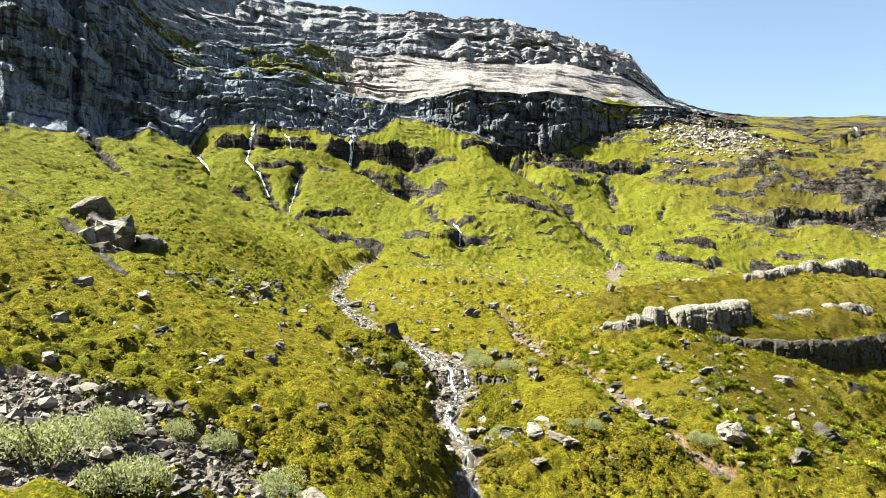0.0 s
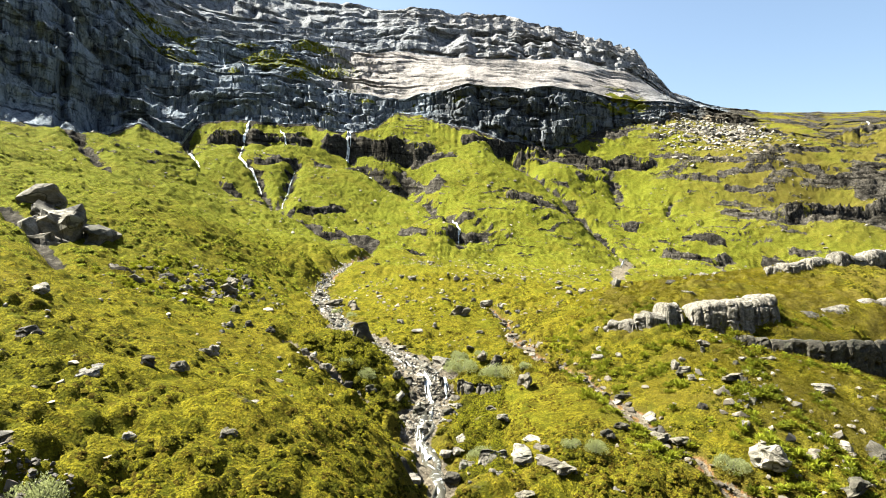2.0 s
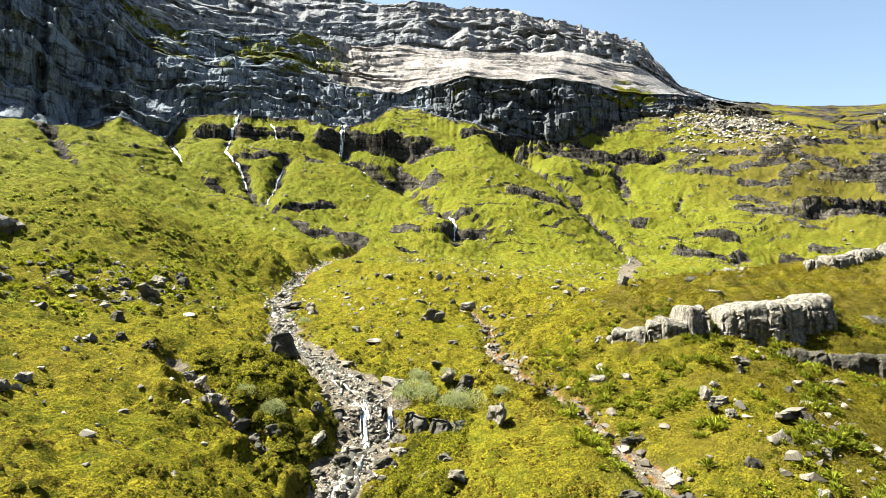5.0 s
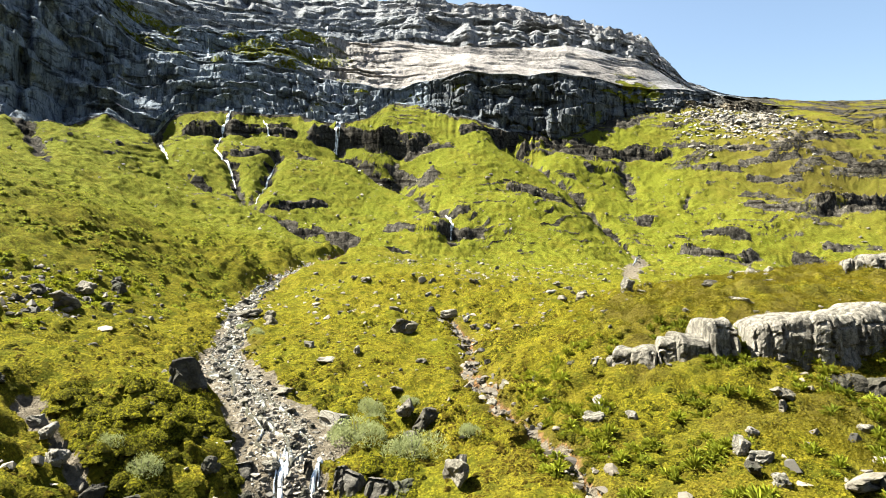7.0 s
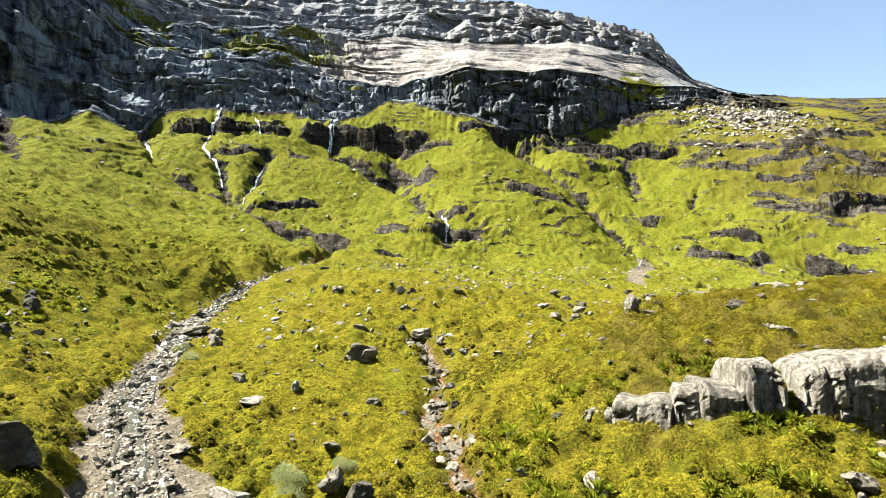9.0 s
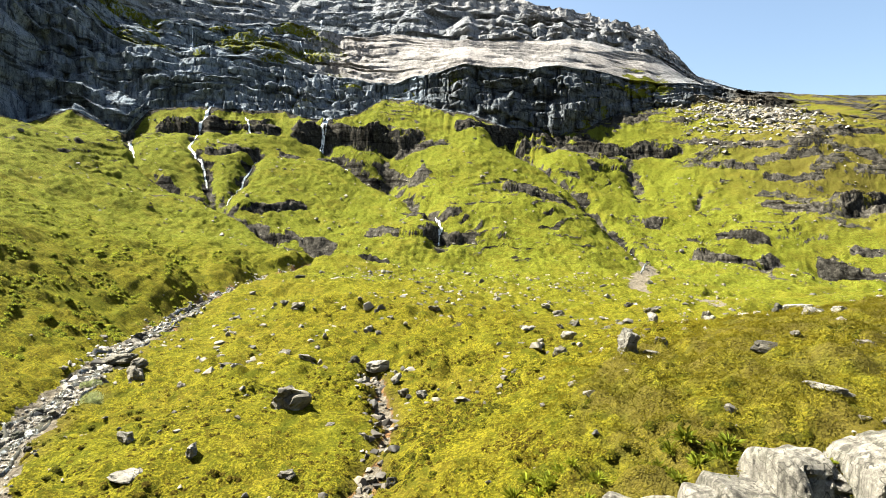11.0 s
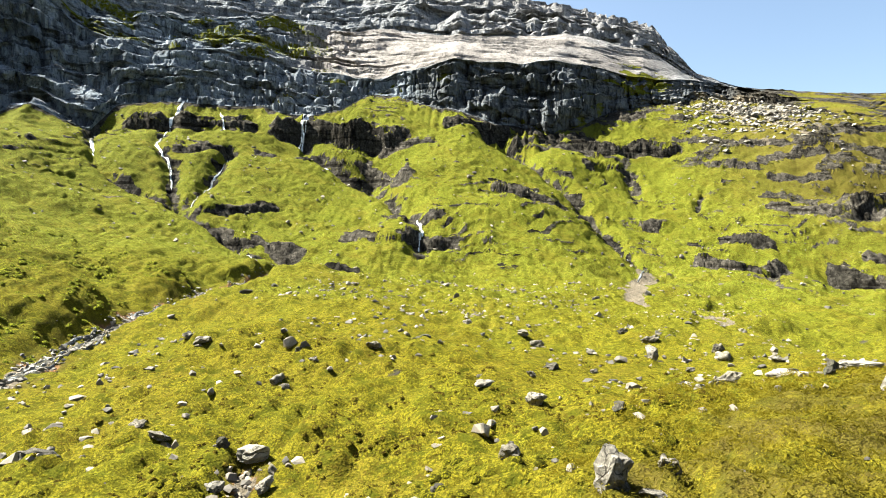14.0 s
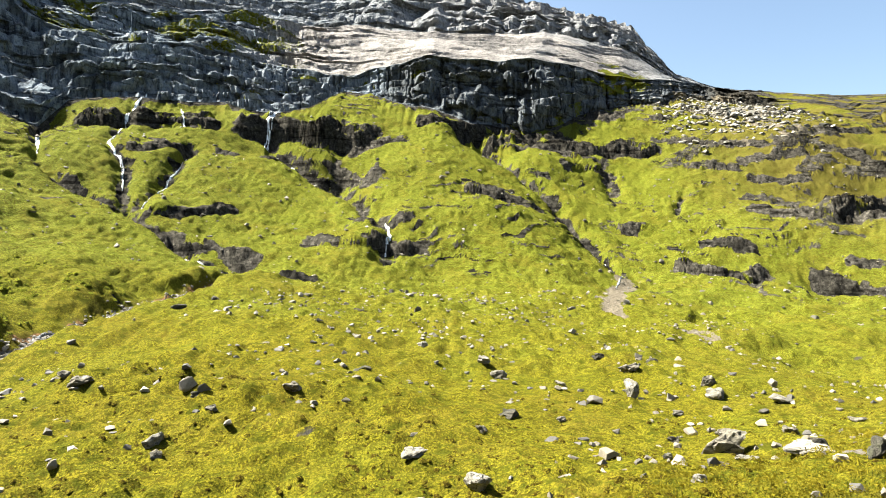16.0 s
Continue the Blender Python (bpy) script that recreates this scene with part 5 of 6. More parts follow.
def line_points(line, n, spread, rng):
    """Random places along a way in plan, spread to both sides."""
    p = np.array([q[:2] for q in line], float)
    s = np.r_[0, np.cumsum(np.hypot(*np.diff(p, axis=0).T))]
    u = rng.uniform(0, s[-1], n)
    x, y = np.interp(u, s, p[:, 0]), np.interp(u, s, p[:, 1])
    return x, y


_r = np.random.default_rng(21)
_x, _y = line_points(STREAM[5:14], 8000, 0, _r)
_w = stream_half(_y) + 0.25
loose_stones("streambed_stones", "pale grey stones and slabs filling the stream bed", _x + _r.normal(0, 0.42, 8000) * _w, _y + _r.normal(0, 0.5, 8000),
             np.clip(_r.lognormal(-2.0, 0.55, 8000), 0.07, 0.6), 22, -0.02, WASHED)
_x, _y = line_points(STREAM[5:14], 110, 0, _r)
_x, _y = _x + _r.normal(0, 0.42, 110) * stream_half(_y), _y + _r.normal(0, 0.4, 110)
set_boulders([(float(a), float(b), float(c), float(c * e)) for a, b, c, e in zip(_x, _y, np.clip(_r.lognormal(-0.5, 0.3, 110), 0.35, 1.15), _r.uniform(0.35, 0.7, 110))],
             "stones in the stream bed", (3, 4, 3), "lying in the stony stream bed", 15)
_x, _y = line_points(STREAM[0:6], 1500, 0, _r)
loose_stones("upper_streambed_stones", "grey stones in the upper stream bed", _x + _r.normal(0, 1.0, 1500), _y, np.clip(_r.lognormal(-1.0, 0.45, 1500), 0.2, 1.2), 23, 0, WASHED)
_n = 4600
_a, _d = _r.uniform(0, 6.3, _n), np.sqrt(_r.uniform(0, 1, _n)) * 1.05
loose_stones("scree", "dark broken rock scree in a hollow of the heath", -15 + 8.2 * _d * np.cos(_a), 25 + 5.3 * _d * np.sin(_a), np.clip(_r.lognormal(-1.65, 0.55, _n), 0.08, 0.9), 24, 0, BROKEN)
_x, _y = line_points(RILL, 340, 0, _r)
loose_stones("rill_stones", "brown stones in the dry rill", _x + _r.normal(0, 0.6, 340), _y, np.clip(_r.lognormal(-1.05, 0.6, 340), 0.12, 0.8), 25, 0, BROKEN)
_n = 2600
_x, _y = _r.uniform(-22, 80, _n), _r.uniform(95, 215, _n)
_k = (fbm(_x / 18, _y / 18, 2, 300) + 0.25 * (_x > 10) > -0.15) & (_x > -20 + 0.12 * (_y - 100)) & (_x < 30 + 0.6 * (_y - 70))
loose_stones("meadow_stones", "small pale stones strewn over the meadow", _x[_k], _y[_k], np.clip(_r.lognormal(-0.75, 0.42, _k.sum()), 0.2, 1.3), 26)
_n = 900
_x, _y = _r.uniform(-30, 40, _n), _r.uniform(24, 95, _n)
_k = fbm(_x / 9, _y / 9, 2, 305) > 0.05
loose_stones("heath_stones", "small grey stones showing through the heath", _x[_k], _y[_k], np.clip(_r.lognormal(-1.2, 0.45, _k.sum()), 0.12, 0.8), 27)
_n = 150
_x, _y = _r.normal(27, 5, _n), _r.normal(52, 5, _n)
loose_stones("knoll_scree", "pale angular stones below the outcrop", _x, _y, np.clip(_r.lognormal(-0.9, 0.5, _n), 0.15, 1.1), 28)
_n = 260
_x, _y = _r.normal(-27, 3.2, _n), _r.normal(84, 7, _n)
loose_stones("slope_scree", "dark stones at the foot of the hillside", _x, _y, np.clip(_r.lognormal(-0.6, 0.45, _n), 0.2, 1.2), 29, 0, BROKEN)
_n = 1500
_x, _y = _r.uniform(-140, 220, _n), _r.uniform(190, 345, _n)
loose_stones("far_slope_stones", "scattered stones on the grassy slopes", _x, _y, np.clip(_r.lognormal(-0.3, 0.45, _n), 0.35, 2.0), 30)


# ---- plants ----
def leaf_material(name, low, high, thin=0.35, tint=(0.30, 0.26, 0.02)):
    mat, nt, bsdf = material(name)
    geo = nt.nodes.new("ShaderNodeNewGeometry")
    a = arith(nt, "ADD", arith(nt, "MULTIPLY", geo.outputs["Random Per Island"], 0.22), attribute(nt, "tone"))
    colour = ramp(nt, a, [(0.0, low), (0.85, high)])
    nt.links.new(colour, bsdf.inputs["Base Color"])
    bsdf.inputs["Roughness"].default_value = 0.6
    bsdf.inputs["Specular IOR Level"].default_value = 0.015
    glow = nt.nodes.new("ShaderNodeBsdfTranslucent")
    nt.links.new(mix(nt, 0.5, colour, tint), glow.inputs["Color"])
    blend = node(nt, "ShaderNodeMixShader", Fac=thin)
    nt.links.new(bsdf.outputs[0], blend.inputs[1])
    nt.links.new(glow.outputs[0], blend.inputs[2])
    nt.links.new(blend.outputs[0], nt.nodes["Material Output"].inputs["Surface"])
    return mat


HEATH_LEAF = leaf_material("heath_leaf", (0.040, 0.030, 0.004), (0.155, 0.138, 0.012), 0.25)
FERN_LEAF = leaf_material("fern_leaf", (0.085, 0.105, 0.012), (0.29, 0.32, 0.032), 0.22)
WILLOW_LEAF = leaf_material("willow_leaf", (0.13, 0.15, 0.06), (0.38, 0.40, 0.21), 0.35, (0.25, 0.27, 0.10))
SHRUB_LEAF = leaf_material("shrub_leaf", (0.045, 0.055, 0.004), (0.19, 0.20, 0.010), 0.3)


def tuft(seed, leaves, radius, high, leaf, wide=0.6, droop=1.1):
    """A low clump of leaf blades: (verts, triangles)."""
    rng = np.random.default_rng(seed)
    verts = []
    for _ in range(leaves):
        a, r = rng.uniform(0, 2 * np.pi), radius * np.sqrt(rng.uniform(0, 1))
        c = np.array([r * np.cos(a), r * np.sin(a), high * (1 - (r / radius) ** 2) * rng.uniform(0.55, 1.1) + 0.02])
        n = np.array([np.cos(a) * r / radius, np.sin(a) * r / radius, droop]) + rng.normal(0, 0.45, 3)
        n /= np.linalg.norm(n)
        t = np.cross(n, rng.normal(0, 1, 3))
        t /= np.linalg.norm(t)
        b = np.cross(n, t)
        s = leaf * rng.uniform(0.7, 1.35)
        verts += [c - t * s * 0.5 + b * s * wide * 0.5, c - t * s * 0.5 - b * s * wide * 0.5, c + t * s * 0.6]
    v = np.array(verts)
    return v, np.arange(len(v)).reshape(-1, 3)


def cover(x, y):
    z, rock, gravel, dry = lie(x, y)
    return z, (rock < 0.3) & (gravel < 0.35) & (dry < 0.86)


def walk_near(x, y):
    """Distance in plan to the straight stretch that the valley's middle follows."""
    d, u, side = along([(0, 5), (10, 35), (24, 84)], x, y)
    return d


def plants(name, label, kinds, n, region, seed, size, mat, keep=None, fall=40.0, sink=0.04, patchy=0.06, smooth=False):
    rng = np.random.default_rng(seed)
    x, y = rng.uniform(region[0], region[1], n), rng.uniform(region[2], region[3], n)
    k = rng.uniform(0, 1, n) < 1 / (1 + (walk_near(x, y) / fall) ** 2)
    if keep is not None:
        k &= keep(x, y, rng)
    x, y = x[k], y[k]
    z, ok = cover(x, y)
    x, y, z = x[ok], y[ok], z[ok]
    s = size * np.clip(rng.lognormal(0, 0.28, len(x)), 0.5, 1.6)
    tone = 0.30 - 0.4 * np.clip(lie(x, y)[3], 0, 0.6) + 0.22 * fbm(x / 6, y / 6, 3, seed) + rng.normal(0, patchy, len(x))
    mesh = strew(name, kinds, np.stack([x, y, z - sink], 1), rng.uniform(0, 6.3, len(x)), s, mat, tone, rng.uniform(0.7, 1.3, len(x)), smooth)
    return tagged(new(name, mesh), label, "plants", kind="stuff")


def in_view(x, y):
    """The open fan of the valley, seen from its mouth."""
    return (np.abs(x - 4) < 8 + 0.78 * (y - 2)) & (y > 20)


def cushion(seed, rings=2, around=6):
    """A low uneven dome of moss or dwarf shrub, one unit wide: (verts, triangles)."""
    rng = np.random.default_rng(seed)
    lobes = 1 + 0.16 * np.sin(np.arange(around) * 2 * np.pi / around * rng.integers(2, 4) + rng.uniform(0, 6))
    verts, faces = [], []
    for k in range(rings):
        u = 1 - k / rings
        for j in range(around):
            a = 2 * np.pi * (j + 0.5 * k) / around
            r = 0.5 * u * lobes[j] * rng.uniform(0.88, 1.12)
            verts.append((r * np.cos(a), r * np.sin(a), 0.20 * np.sqrt(max(0, 1 - u ** 2.2)) * rng.uniform(0.8, 1.15) - (0.1 if k == 0 else 0)))
    verts.append((rng.uniform(-0.08, 0.08), rng.uniform(-0.08, 0.08), 0.22))
    for k in range(rings - 1):
        for j in range(around):
            p, q = k * around + j, k * around + (j + 1) % around
            faces += [(p, q, p + around), (q, q + around, p + around)]
    faces += [((rings - 1) * around + j, (rings - 1) * around + (j + 1) % around, rings * around) for j in range(around)]
    return np.array(verts), np.array(faces)


def cushion_material(name, low, high, gap_shade):
    """Matted leaves: fine grain and relief over the dome's own tone; shade between leaves is painted dark."""
    mat, nt, bsdf = material(name)
    co = coords(nt)
    fine, speck = noise_tex(nt, 6.0, 5, co, 0.7), noise_tex(nt, 15.0, 3, co, 0.7)
    colour = ramp(nt, attribute(nt, "tone"), [(0.0, low), (0.62, high)])
    colour = mix(nt, ramp(nt, fine, [(0.36, (1, 1, 1)), (0.55, (0, 0, 0))]), colour, gap_shade)
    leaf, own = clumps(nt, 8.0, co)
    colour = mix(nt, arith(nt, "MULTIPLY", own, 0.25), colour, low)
    colour = mix(nt, ramp(nt, leaf, [(0.36, (0.9, 0.9, 0.9)), (0.60, (0, 0, 0))]), colour, gap_shade)
    colour = mix(nt, ramp(nt, speck, [(0.36, (0.8, 0.8, 0.8)), (0.5, (0, 0, 0))]), colour, gap_shade)
    nt.links.new(colour, bsdf.inputs["Base Color"])
    bsdf.inputs["Roughness"].default_value = 0.9
    bsdf.inputs["Specular IOR Level"].default_value = 0.015
    bump(nt, bsdf, arith(nt, "ADD", fine, arith(nt, "MULTIPLY", speck, 0.5)), 1.0, 0.12)
    return mat


# the last colour of each is the painted shade between its leaves
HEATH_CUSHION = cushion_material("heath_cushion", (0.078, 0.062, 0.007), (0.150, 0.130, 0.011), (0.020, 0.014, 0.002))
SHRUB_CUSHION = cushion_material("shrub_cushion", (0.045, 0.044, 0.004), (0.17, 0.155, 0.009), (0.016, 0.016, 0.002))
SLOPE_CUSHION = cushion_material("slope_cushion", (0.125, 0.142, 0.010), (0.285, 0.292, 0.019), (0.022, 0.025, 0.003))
CUSHIONS = [cushion(k) for k in range(10)]
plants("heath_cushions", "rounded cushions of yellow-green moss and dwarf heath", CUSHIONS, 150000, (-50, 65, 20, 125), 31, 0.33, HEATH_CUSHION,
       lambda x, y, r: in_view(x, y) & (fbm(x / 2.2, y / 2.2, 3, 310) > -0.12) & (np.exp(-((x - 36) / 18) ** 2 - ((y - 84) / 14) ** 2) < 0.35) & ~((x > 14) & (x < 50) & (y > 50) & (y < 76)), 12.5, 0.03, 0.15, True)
plants("heath", "low yellow-green heath of moss and dwarf shrubs", [tuft(k, 18, 0.40, 0.22, 0.062, 0.8) for k in range(8)], 180000, (-70, 95, 20, 165), 36, 0.8, HEATH_LEAF,
       lambda x, y, r: in_view(x, y) & (fbm(x / 1.6, y / 1.6, 3, 311) > 0.0), 17.0, 0.04, 0.16)
TUSSOCK_LEAF = leaf_material("tussock_leaf", (0.042, 0.038, 0.005), (0.175, 0.142, 0.012), 0.25, (0.2, 0.16, 0.01))


def tussock_ground(x, y):
    """The crown and the near side of the knoll, where coarse brown grass takes over from the heath."""
    return np.exp(-((x - 36) / 18) ** 2 - ((y - 84) / 14) ** 2) + np.exp(-((x - 46) / 15) ** 2 - ((y - 99) / 7) ** 2) + np.exp(-((x - 36) / 14) ** 2 - ((y - 54) / 13) ** 2)


plants("tussock_grass", "coarse brownish green tussock grass on the knoll", [tuft(80 + k, 22, 0.42, 0.22, 0.15, 0.22, 0.3) for k in range(8)], 27000, (14, 64, 40, 108), 38, 0.9, TUSSOCK_LEAF,
       lambda x, y, r: in_view(x, y) & (tussock_ground(x, y) > 0.25 + 0.22 * fbm(x / 5, y / 5, 3, 312) + 0.35 * r.uniform(0, 1, len(x))), 40.0, 0.03, 0.08)
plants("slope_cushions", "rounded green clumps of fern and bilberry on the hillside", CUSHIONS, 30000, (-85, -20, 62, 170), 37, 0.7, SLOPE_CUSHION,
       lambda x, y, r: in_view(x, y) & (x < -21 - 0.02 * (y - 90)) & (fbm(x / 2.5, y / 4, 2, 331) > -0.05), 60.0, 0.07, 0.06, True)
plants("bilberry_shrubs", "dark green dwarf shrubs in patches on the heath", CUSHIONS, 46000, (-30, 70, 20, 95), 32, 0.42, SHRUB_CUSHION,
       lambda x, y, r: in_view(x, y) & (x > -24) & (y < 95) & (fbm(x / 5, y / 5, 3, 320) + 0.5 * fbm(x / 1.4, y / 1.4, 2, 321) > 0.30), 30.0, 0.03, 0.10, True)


def fern_clump(seed):
    """A shuttlecock of arching fronds, half a metre high: (verts, triangles)."""
    rng = np.random.default_rng(seed)
    verts = []
    for _ in range(40):
        a, e = rng.uniform(0, 2 * np.pi), np.radians(rng.uniform(22, 85))
        out = np.array([np.cos(a), np.sin(a), 0.0])
        across = np.array([-np.sin(a), np.cos(a), 0.0]) + rng.normal(0, 0.3, 3)
        base = out * rng.uniform(0, 0.12) + np.array([0, 0, rng.uniform(0, 0.1)])
        long = rng.uniform(0.30, 0.52)
        middle = base + long * 0.62 * (out * np.cos(e) + np.array([0, 0, np.sin(e)]))
        tip = middle + long * 0.40 * (out * np.cos(e - 0.6) + np.array([0, 0, np.sin(e - 0.6)]))
        half = across * rng.uniform(0.035, 0.060)
        verts += [base, middle + half, tip, base, tip, middle - half]
    v = np.array(verts)
    return v, np.arange(len(v)).reshape(-1, 3)


def fern_ground(x, y, r):
    knoll = (x > 13) & (y > 55) & (y < 75) & (x < 45)
    slope = (x < -22 - 0.05 * (y - 90)) & (y > 66) & (y < 150)
    south = (x > 13 + 0.5 * np.abs(y - 52)) & (y > 42) & (y < 68) & (x < 60)
    return ((knoll | south) & (fbm(x / 2.2, y / 2.2, 2, 330) > 0.12)) | (slope & (fbm(x / 2.5, y / 4, 2, 331) > 0.0))


plants("ferns", "upright bright green fern clumps below the outcrop and on the slope", [fern_clump(70 + k) for k in range(8)], 17000, (-35, 60, 40, 100), 33, 0.80, FERN_LEAF, fern_ground, 60.0, 0.04, 0.12)
plants("short_grass", "fine short grass between the ferns", [tuft(90 + k, 16, 0.40, 0.14, 0.11, 0.16, 0.25) for k in range(8)], 13000, (13, 60, 42, 76), 39, 0.9, HEATH_LEAF, lambda x, y, r: in_view(x, y), 60.0, 0.03, 0.12)


def bush_ground(x, y, r):
    mound = (x > -10) & (x < -0.5 - 0.1 * (y - 58)) & (y > 57.5 - 0.6 * (x + 6)) & (y < 65)
    bank = (along([(5, 48), (5, 56), (6, 62)], x, y)[0] < 1.6)
    return (mound | bank) & (fbm(x / 1.7, y / 1.7, 2, 340) > -0.2)


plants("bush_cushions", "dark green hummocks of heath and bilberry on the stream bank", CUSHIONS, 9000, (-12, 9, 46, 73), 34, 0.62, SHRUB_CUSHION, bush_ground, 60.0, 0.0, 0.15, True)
plants("bushes", "leafy dwarf shrubs on the stream bank", [tuft(40 + k, 60, 0.5, 0.5, 0.05, 0.6, 0.6) for k in range(6)], 2400, (-12, 9, 46, 73), 35, 0.9, SHRUB_LEAF, bush_ground, 60.0, 0.02, 0.15)

WILLOWS = [  # x, y, width
    (-13.7, 25.6, 2.6), (-12.2, 28.0, 1.5), (-14.2, 21.6, 3.4), (-10.4, 28.6, 2.0), (-11.0, 20.6, 2.7), (-6.9, 25.6, 2.4), (-16.6, 21.7, 1.6), (-18.0, 23.1, 1.6),
    (3.9, 66.2, 3.0), (7.0, 64.4, 2.5), (3.9, 71.4, 1.9), (4.8, 50.4, 1.9), (10.6, 48.4, 1.2), (20.2, 46.9, 2.0), (12.0, 47.9, 1.6), (4.1, 70.6, 1.5), (9.9, 66.9, 1.4),
    (-4.1, 58.9, 1.7), (-5.9, 59.7, 1.4), (6.2, 73.2, 1.3), (-10.6, 93.0, 1.9), (-13.6, 97.6, 1.5)]


def willow_crown(seed):
    """Upright leafy twigs in an uneven dome, one unit wide."""
    rng = np.random.default_rng(seed)
    verts = []
    lobes = [(rng.uniform(-0.3, 0.3), rng.uniform(-0.25, 0.25), rng.uniform(0.2, 0.34)) for _ in range(7)]
    for _ in range(2800):
        lx, ly, lr = lobes[rng.integers(len(lobes))]
        d = rng.normal(0, 1, 3)
        d /= np.linalg.norm(d)
        d[2] = abs(d[2])
        c = np.array([lx, ly, 0.05]) + d * lr * rng.uniform(0.75, 1.06) * np.array([1, 1, 1.0])
        t = d * 0.5 + np.array([0, 0, 0.4]) + rng.normal(0, 0.5, 3)
        t /= np.linalg.norm(t)
        b = np.cross(t, rng.normal(0, 1, 3))
        b /= np.linalg.norm(b)
        s = rng.uniform(0.014, 0.027)
        verts += [c - t * s, c + b * s * 0.4, c + t * s, c - b * s * 0.4]
    v = np.array(verts)
    return v, np.arange(len(v)).reshape(-1, 4)


def stem_mesh(seed, mat):
    """Bare crooked stems under the crown."""
    rng = random.Random(seed)
    bm = bmesh.new()
    for _ in range(6):
        a, r = rng.uniform(0, 6.3), rng.uniform(0.1, 0.3)
        top = Vector((math.cos(a) * r, math.sin(a) * r, rng.uniform(0.22, 0.34)))
        geo = bmesh.ops.create_cone(bm, cap_ends=True, segments=5, radius1=0.014, radius2=0.006, depth=top.length)
        turn = top.to_track_quat("Z", "Y").to_matrix().to_4x4()
        bmesh.ops.transform(bm, matrix=Matrix.Translation(top / 2) @ turn, verts=geo["verts"])
    return bm_mesh("stem", bm, mat)


BARK, _nt2, _b2 = material("willow_bark")
_nt2.links.new(ramp(_nt2, noise_tex(_nt2, 12, 4, coords(_nt2)), [(0.3, (0.05, 0.04, 0.03)), (0.7, (0.14, 0.12, 0.09))]), _b2.inputs["Base Color"])
_crowns = []
for _k in range(6):
    _v, _q = willow_crown(60 + _k)
    _crowns.append((big_mesh("crown", _v, _q, WILLOW_LEAF, np.full(len(_v), 0.2)), stem_mesh(60 + _k, BARK)))
_rng = random.Random(9)
for (_x0, _y0, _w0), _z0 in zip(WILLOWS, ground_z([w[0] for w in WILLOWS], [w[1] for w in WILLOWS])):
    _root = new("willow_shrub")
    _root.matrix_world = pose(_x0, _y0, _z0 - 0.05, 0, 0, _rng.uniform(0, 360)) @ Matrix.Diagonal((_w0 * 1.1, _w0 * 1.1, _w0 * 1.35, 1))
    tagged(_root, "low silver-green willow shrub growing among the stones", "shrub", "willow shrubs")
    for _name, _mesh in zip(("crown", "stem"), _rng.choice(_crowns)):
        new(_name, _mesh).parent = _root


# ---- water ----
def white_water_material():
    mat, nt, bsdf = material("white_water")
    co = coords(nt)
    streak = noise_tex(nt, 1.0, 5, stretch(nt, co, (1.6, 1.6, 0.25)), 0.7)
    nt.links.new(ramp(nt, streak, [(0.40, (0.06, 0.065, 0.06)), (0.48, (0.40, 0.42, 0.43)), (0.58, (0.86, 0.88, 0.89))]), bsdf.inputs["Base Color"])
    bsdf.inputs["Roughness"].default_value = 0.35
    bump(nt, bsdf, streak, 0.6, 0.25)
    return mat


def stream_material():
    mat, nt, bsdf = material("stream_water")
    co = coords(nt)
    ripple = noise_tex(nt, 4.0, 4, co, 0.6)
    foam = noise_tex(nt, 1.3, 5, co, 0.7)
    nt.links.new(ramp(nt, foam, [(0.54, (0.045, 0.042, 0.032)), (0.66, (0.38, 0.40, 0.40)), (0.76, (0.8, 0.82, 0.83))]), bsdf.inputs["Base Color"])
    bsdf.inputs["Roughness"].default_value = 0.12
    bsdf.inputs["IOR"].default_value = 1.33
    bump(nt, bsdf, ripple, 0.5, 0.06)
    return mat


WHITE_WATER, STREAM_WATER = white_water_material(), stream_material()
bpy.context.view_layer.update()


def drop(x, y):
    """Height of the ground's sheet at a place, cliffs included."""
    hit, place, normal, _ = ground.ray_cast((x, y, 900.0), (0, 0, -1))
    return place.z if hit else 0.0


def ribbon(way, wide, seed, lift, every=0.6, wander=0.5, cross=5):
    """A band of water over the ground along a way in plan: (verts, quads)."""
    p = np.array(way, float)
    s = np.r_[0, np.cumsum(np.hypot(*np.diff(p, axis=0).T))]
    n = max(4, int(s[-1] / every))
    u = np.linspace(0, s[-1], n)
    x, y = np.interp(u, s, p[:, 0]), np.interp(u, s, p[:, 1])
    dx, dy = np.gradient(x), np.gradient(y)
    k = np.hypot(dx, dy)
    nx, ny = -dy / k, dx / k
    off = wander * vnoise(u / 2.2, u * 0 + seed, seed)
    half = wide / 2 * (0.75 + 0.5 * vnoise(u / 1.3, u * 0, seed + 1)) * (0.35 + 0.65 * step(0, 0.06 * s[-1] + 0.01, u) * step(s[-1], 0.94 * s[-1], u))
    verts = []
    for i in range(n):
        for c in np.linspace(-1, 1, cross):
            px, py = x[i] + nx[i] * (off[i] + c * half[i]), y[i] + ny[i] * (off[i] + c * half[i])
            verts.append((px, py, drop(px, py) + lift * (1.3 - abs(c)) - (0.08 if abs(c) == 1 else 0)))
    quads = [(i * cross + j, i * cross + j + 1, (i + 1) * cross + j + 1, (i + 1) * cross + j) for i in range(n - 1) for j in range(cross - 1)]
    return verts, quads


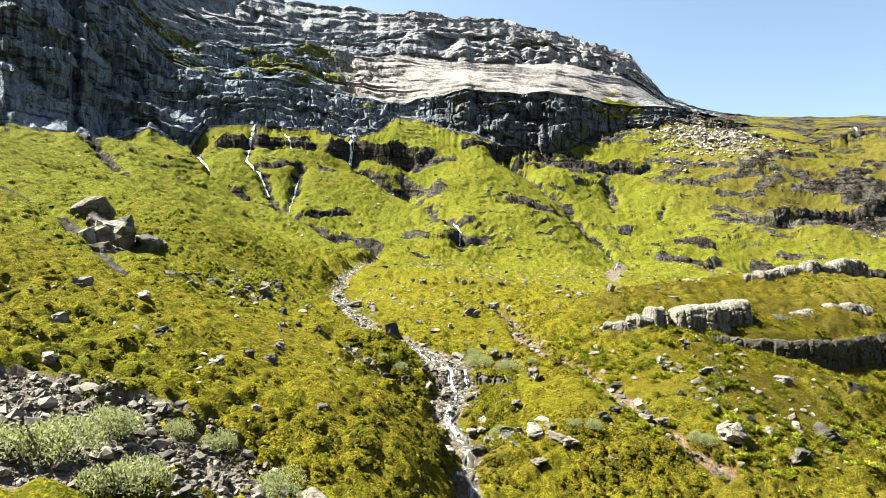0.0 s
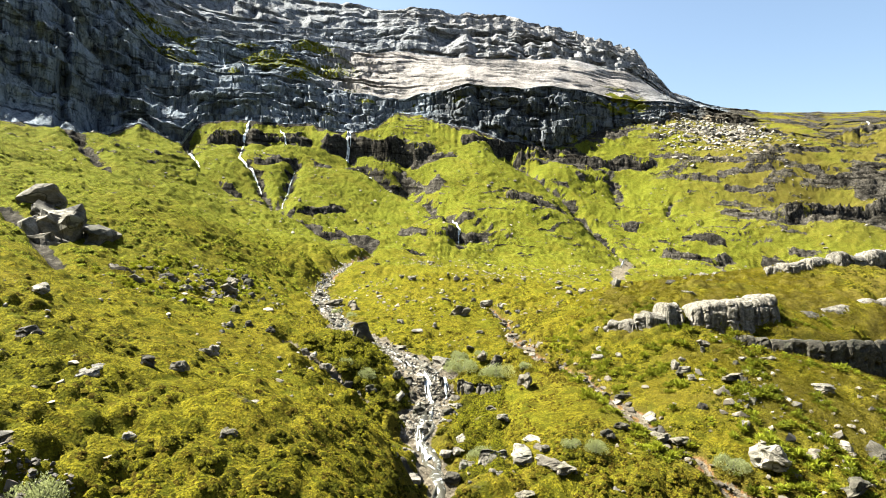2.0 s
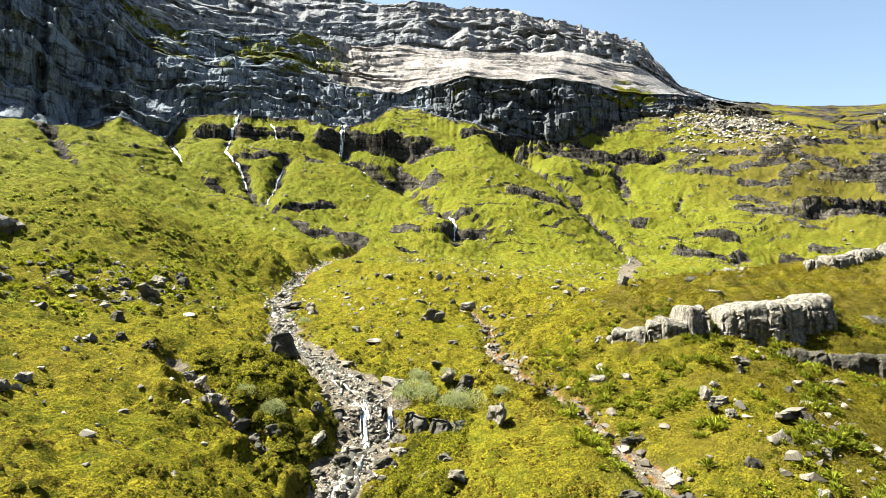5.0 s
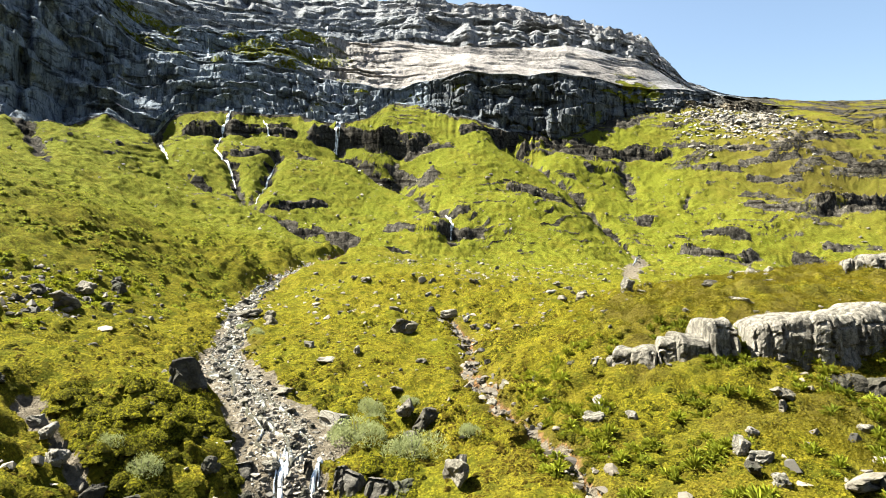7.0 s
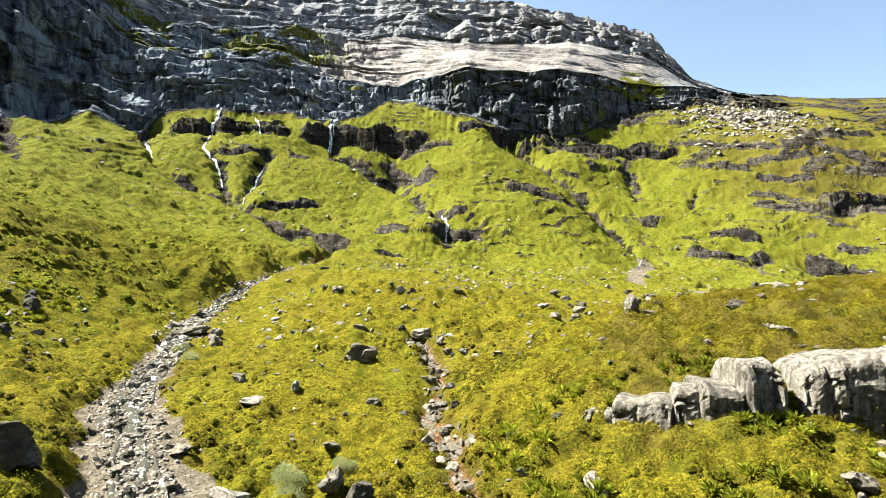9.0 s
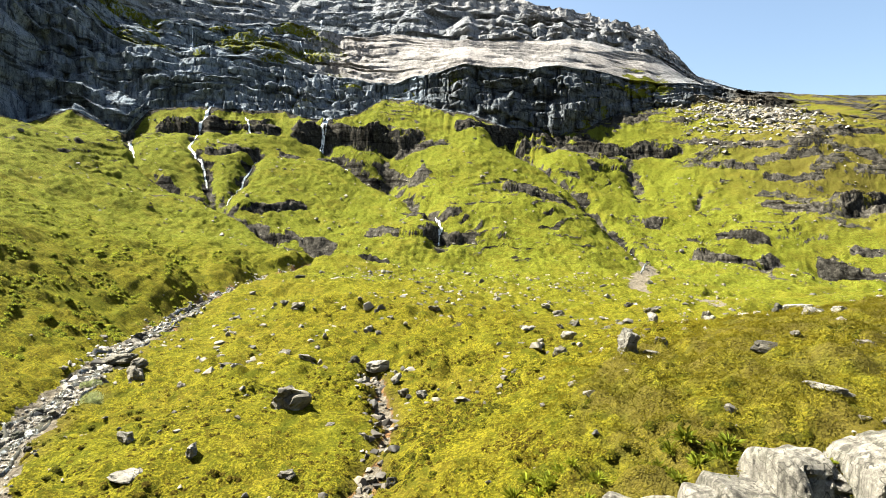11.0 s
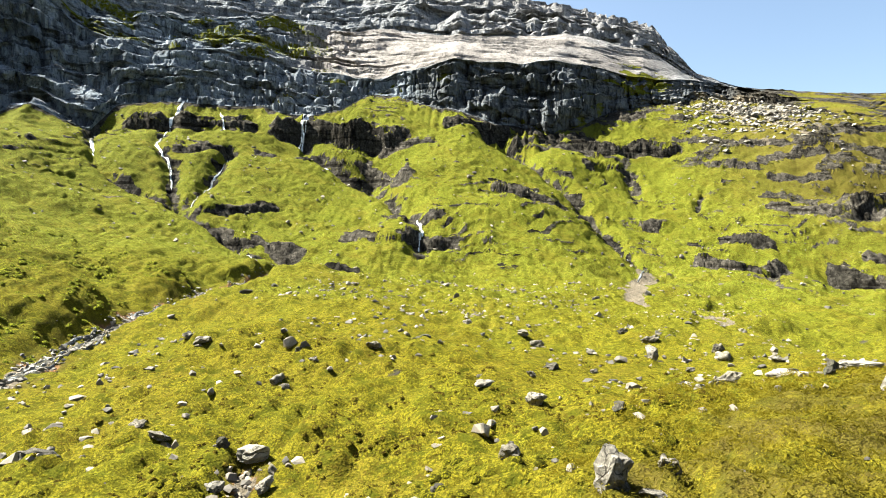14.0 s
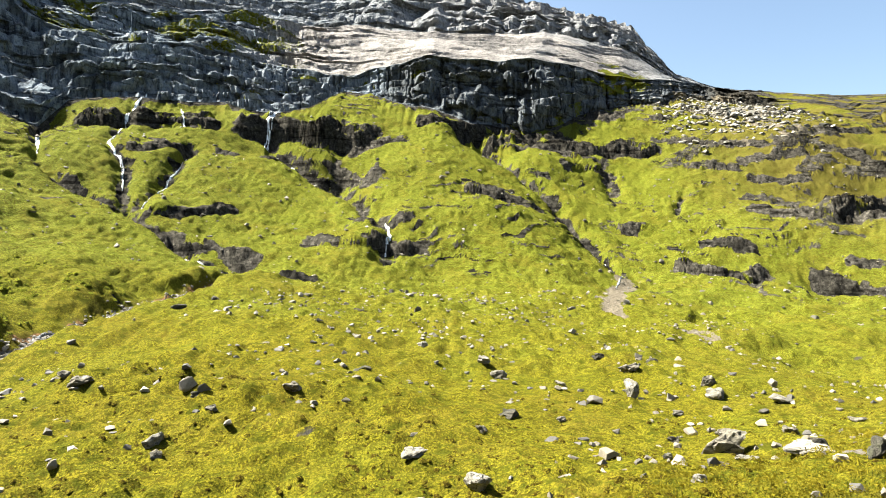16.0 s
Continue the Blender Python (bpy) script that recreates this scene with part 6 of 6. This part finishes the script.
def waterfall(label, way, wide, seed, lift=0.2, every=0.8):
    """Falling water: an uneven sheet, with two thinner strands that run beside it part of the way."""
    rng = np.random.default_rng(seed)
    verts, quads = ribbon(way, wide, seed * 3, lift, every * 0.4, 0.22 * wide, 5)
    verts = [(x, y, z + 0.6 * lift * float(vnoise(i % 5 * 1.7, i // 5 * 0.37, seed + 60))) for i, (x, y, z) in enumerate(verts)]
    root = new("waterfall", link_mesh("waterfall", verts, quads, WHITE_WATER, True))
    tagged(root, label, "waterfall", "waterfalls")
    p = np.array(way, float)
    s = np.linspace(0, 1, len(p))
    for side in (-1, 1):
        start = rng.uniform(0.0, 0.35)
        u = np.linspace(start, start + rng.uniform(0.35, 0.6), 6)
        strand = [(float(np.interp(t, s, p[:, 0])) + side * wide * (0.36 + 0.12 * k / 5), float(np.interp(t, s, p[:, 1]))) for k, t in enumerate(u)]
        v, q = ribbon(strand, 0.38 * wide, seed * 3 + side + 1, lift, every * 0.5, 0.25 * wide, 3)
        new("strand", link_mesh("strand", v, q, WHITE_WATER, True)).parent = root


waterfall("tall white waterfall over the dark rock step", [(-51, 342), (-50, 330), (-49, 322), (-48.5, 315)], 1.65, 1)
waterfall("white waterfall in the gully below the shaded wall", [(-113, 279), (-106, 268), (-99, 257.5)], 0.95, 2)
waterfall("broken white cascade over the rock ledges", [(-100, 326), (-98.5, 316), (-97, 306), (-94, 296)], 1.22, 3)
waterfall("thin side cascade over the rock ledges", [(-84, 322), (-80, 314), (-77, 309)], 0.61, 4)
waterfall("narrow white beck in a grassy gully", [(-95, 299), (-91, 281), (-80, 270), (-73, 256)], 0.6, 5)
waterfall("narrow white beck in a grassy gully", [(-67.6, 288), (-65, 265), (-61.5, 243)], 0.5, 6)
waterfall("white cascade among broken rocks", [(-42, 312), (-30, 305), (-19, 298.6)], 0.6, 7)
waterfall("white waterfall at the head of the meadow", [(4.2, 257), (5.6, 250), (7, 243), (6.4, 234)], 0.62, 9)
waterfall("white chute between dark rocks", [(-42, 223), (-37, 218.6), (-32, 217.4)], 0.8, 10)
waterfall("white waterfall into the stream's pool", [(-23.5, 213), (-21.5, 209), (-18.5, 202.5)], 0.8, 11)
waterfall("pale beck on the gravel fan", [(68, 268), (72, 256), (72.5, 249), (66, 234)], 0.50, 12)
waterfall("distant waterfall on the mountain shoulder", [(312, 470), (305, 455), (297, 440)], 0.9, 13, 0.3)
waterfall("thin white fall on the rock ledges", [(-139, 391), (-127, 362)], 0.71, 15)
waterfall("thin white fall on the rock ledges", [(-118, 363), (-112, 353)], 0.75, 16)
waterfall("thin white fall on the rock ledges", [(-91, 438), (-82, 420)], 0.80, 17)
waterfall("thin white fall on the upper cliff", [(-93, 507), (-88, 480)], 0.61, 18)
waterfall("small double waterfall of the stream over dark rocks", [(0.5, 64.2), (0.8, 63.0), (1.1, 61.8), (1.4, 60.6), (1.5, 59.6)], 0.62, 19, 0.14, 0.2)
waterfall("thin strand of the small waterfall", [(2.3, 64.0), (2.5, 62.6), (2.6, 61.4), (2.5, 60.4)], 0.30, 20, 0.14, 0.2)
waterfall("foaming chute of the stream", [(0.7, 55.6), (0.5, 54.2), (0.6, 52.8), (1.3, 50.6)], 0.62, 21, 0.14, 0.2)


def trickles(way, offsets, wide, seed, lift):
    """Several threads of water that wander over the bed, in one sheet of geometry."""
    verts, quads = [], []
    for k, off in enumerate(offsets):
        v, q = ribbon([(x + off, y) for x, y in way], wide * (1.0, 0.6, 0.45)[k % 3], seed + 3 * k, lift, 0.4, 0.7, 4)
        quads += [tuple(i + len(verts) for i in f) for f in q]
        verts += v
    return link_mesh("stream", verts, quads, STREAM_WATER, True)


tagged(new("stream", trickles([p[:2] for p in STREAM[:10]], (0.0, -0.9, 0.9), 0.8, 30, 0.17)), "shallow clear stream running in threads over pale stones", "stream", kind="structure")
tagged(new("stream", trickles([p[:2] for p in STREAM[10:]], (0.0, 0.4), 0.7, 41, 0.16)), "foaming stream below the small waterfall", "stream", kind="structure")


# ---- boulder scree under the mountain's shoulder ----
_r = np.random.default_rng(77)
_n = 1500
_x, _y = _r.normal(176, 19, _n), _r.normal(408, 22, _n)
_k = np.abs(_x - 176) < 44
_x, _y = _x[_k], _y[_k]
_z = np.array([drop(float(a), float(b)) for a, b in zip(_x, _y)])
_mesh = strew("shoulder_scree", CHIPS, np.stack([_x, _y, _z], 1), _r.uniform(0, 6.3, len(_x)), np.clip(_r.lognormal(0.45, 0.5, len(_x)), 0.6, 4.5), PALE_SCREE, squash=_r.uniform(0.5, 1.1, len(_x)))
tagged(new("shoulder_scree", _mesh), "pale boulder scree on the shoulder under the mountain", "stones", kind="stuff")
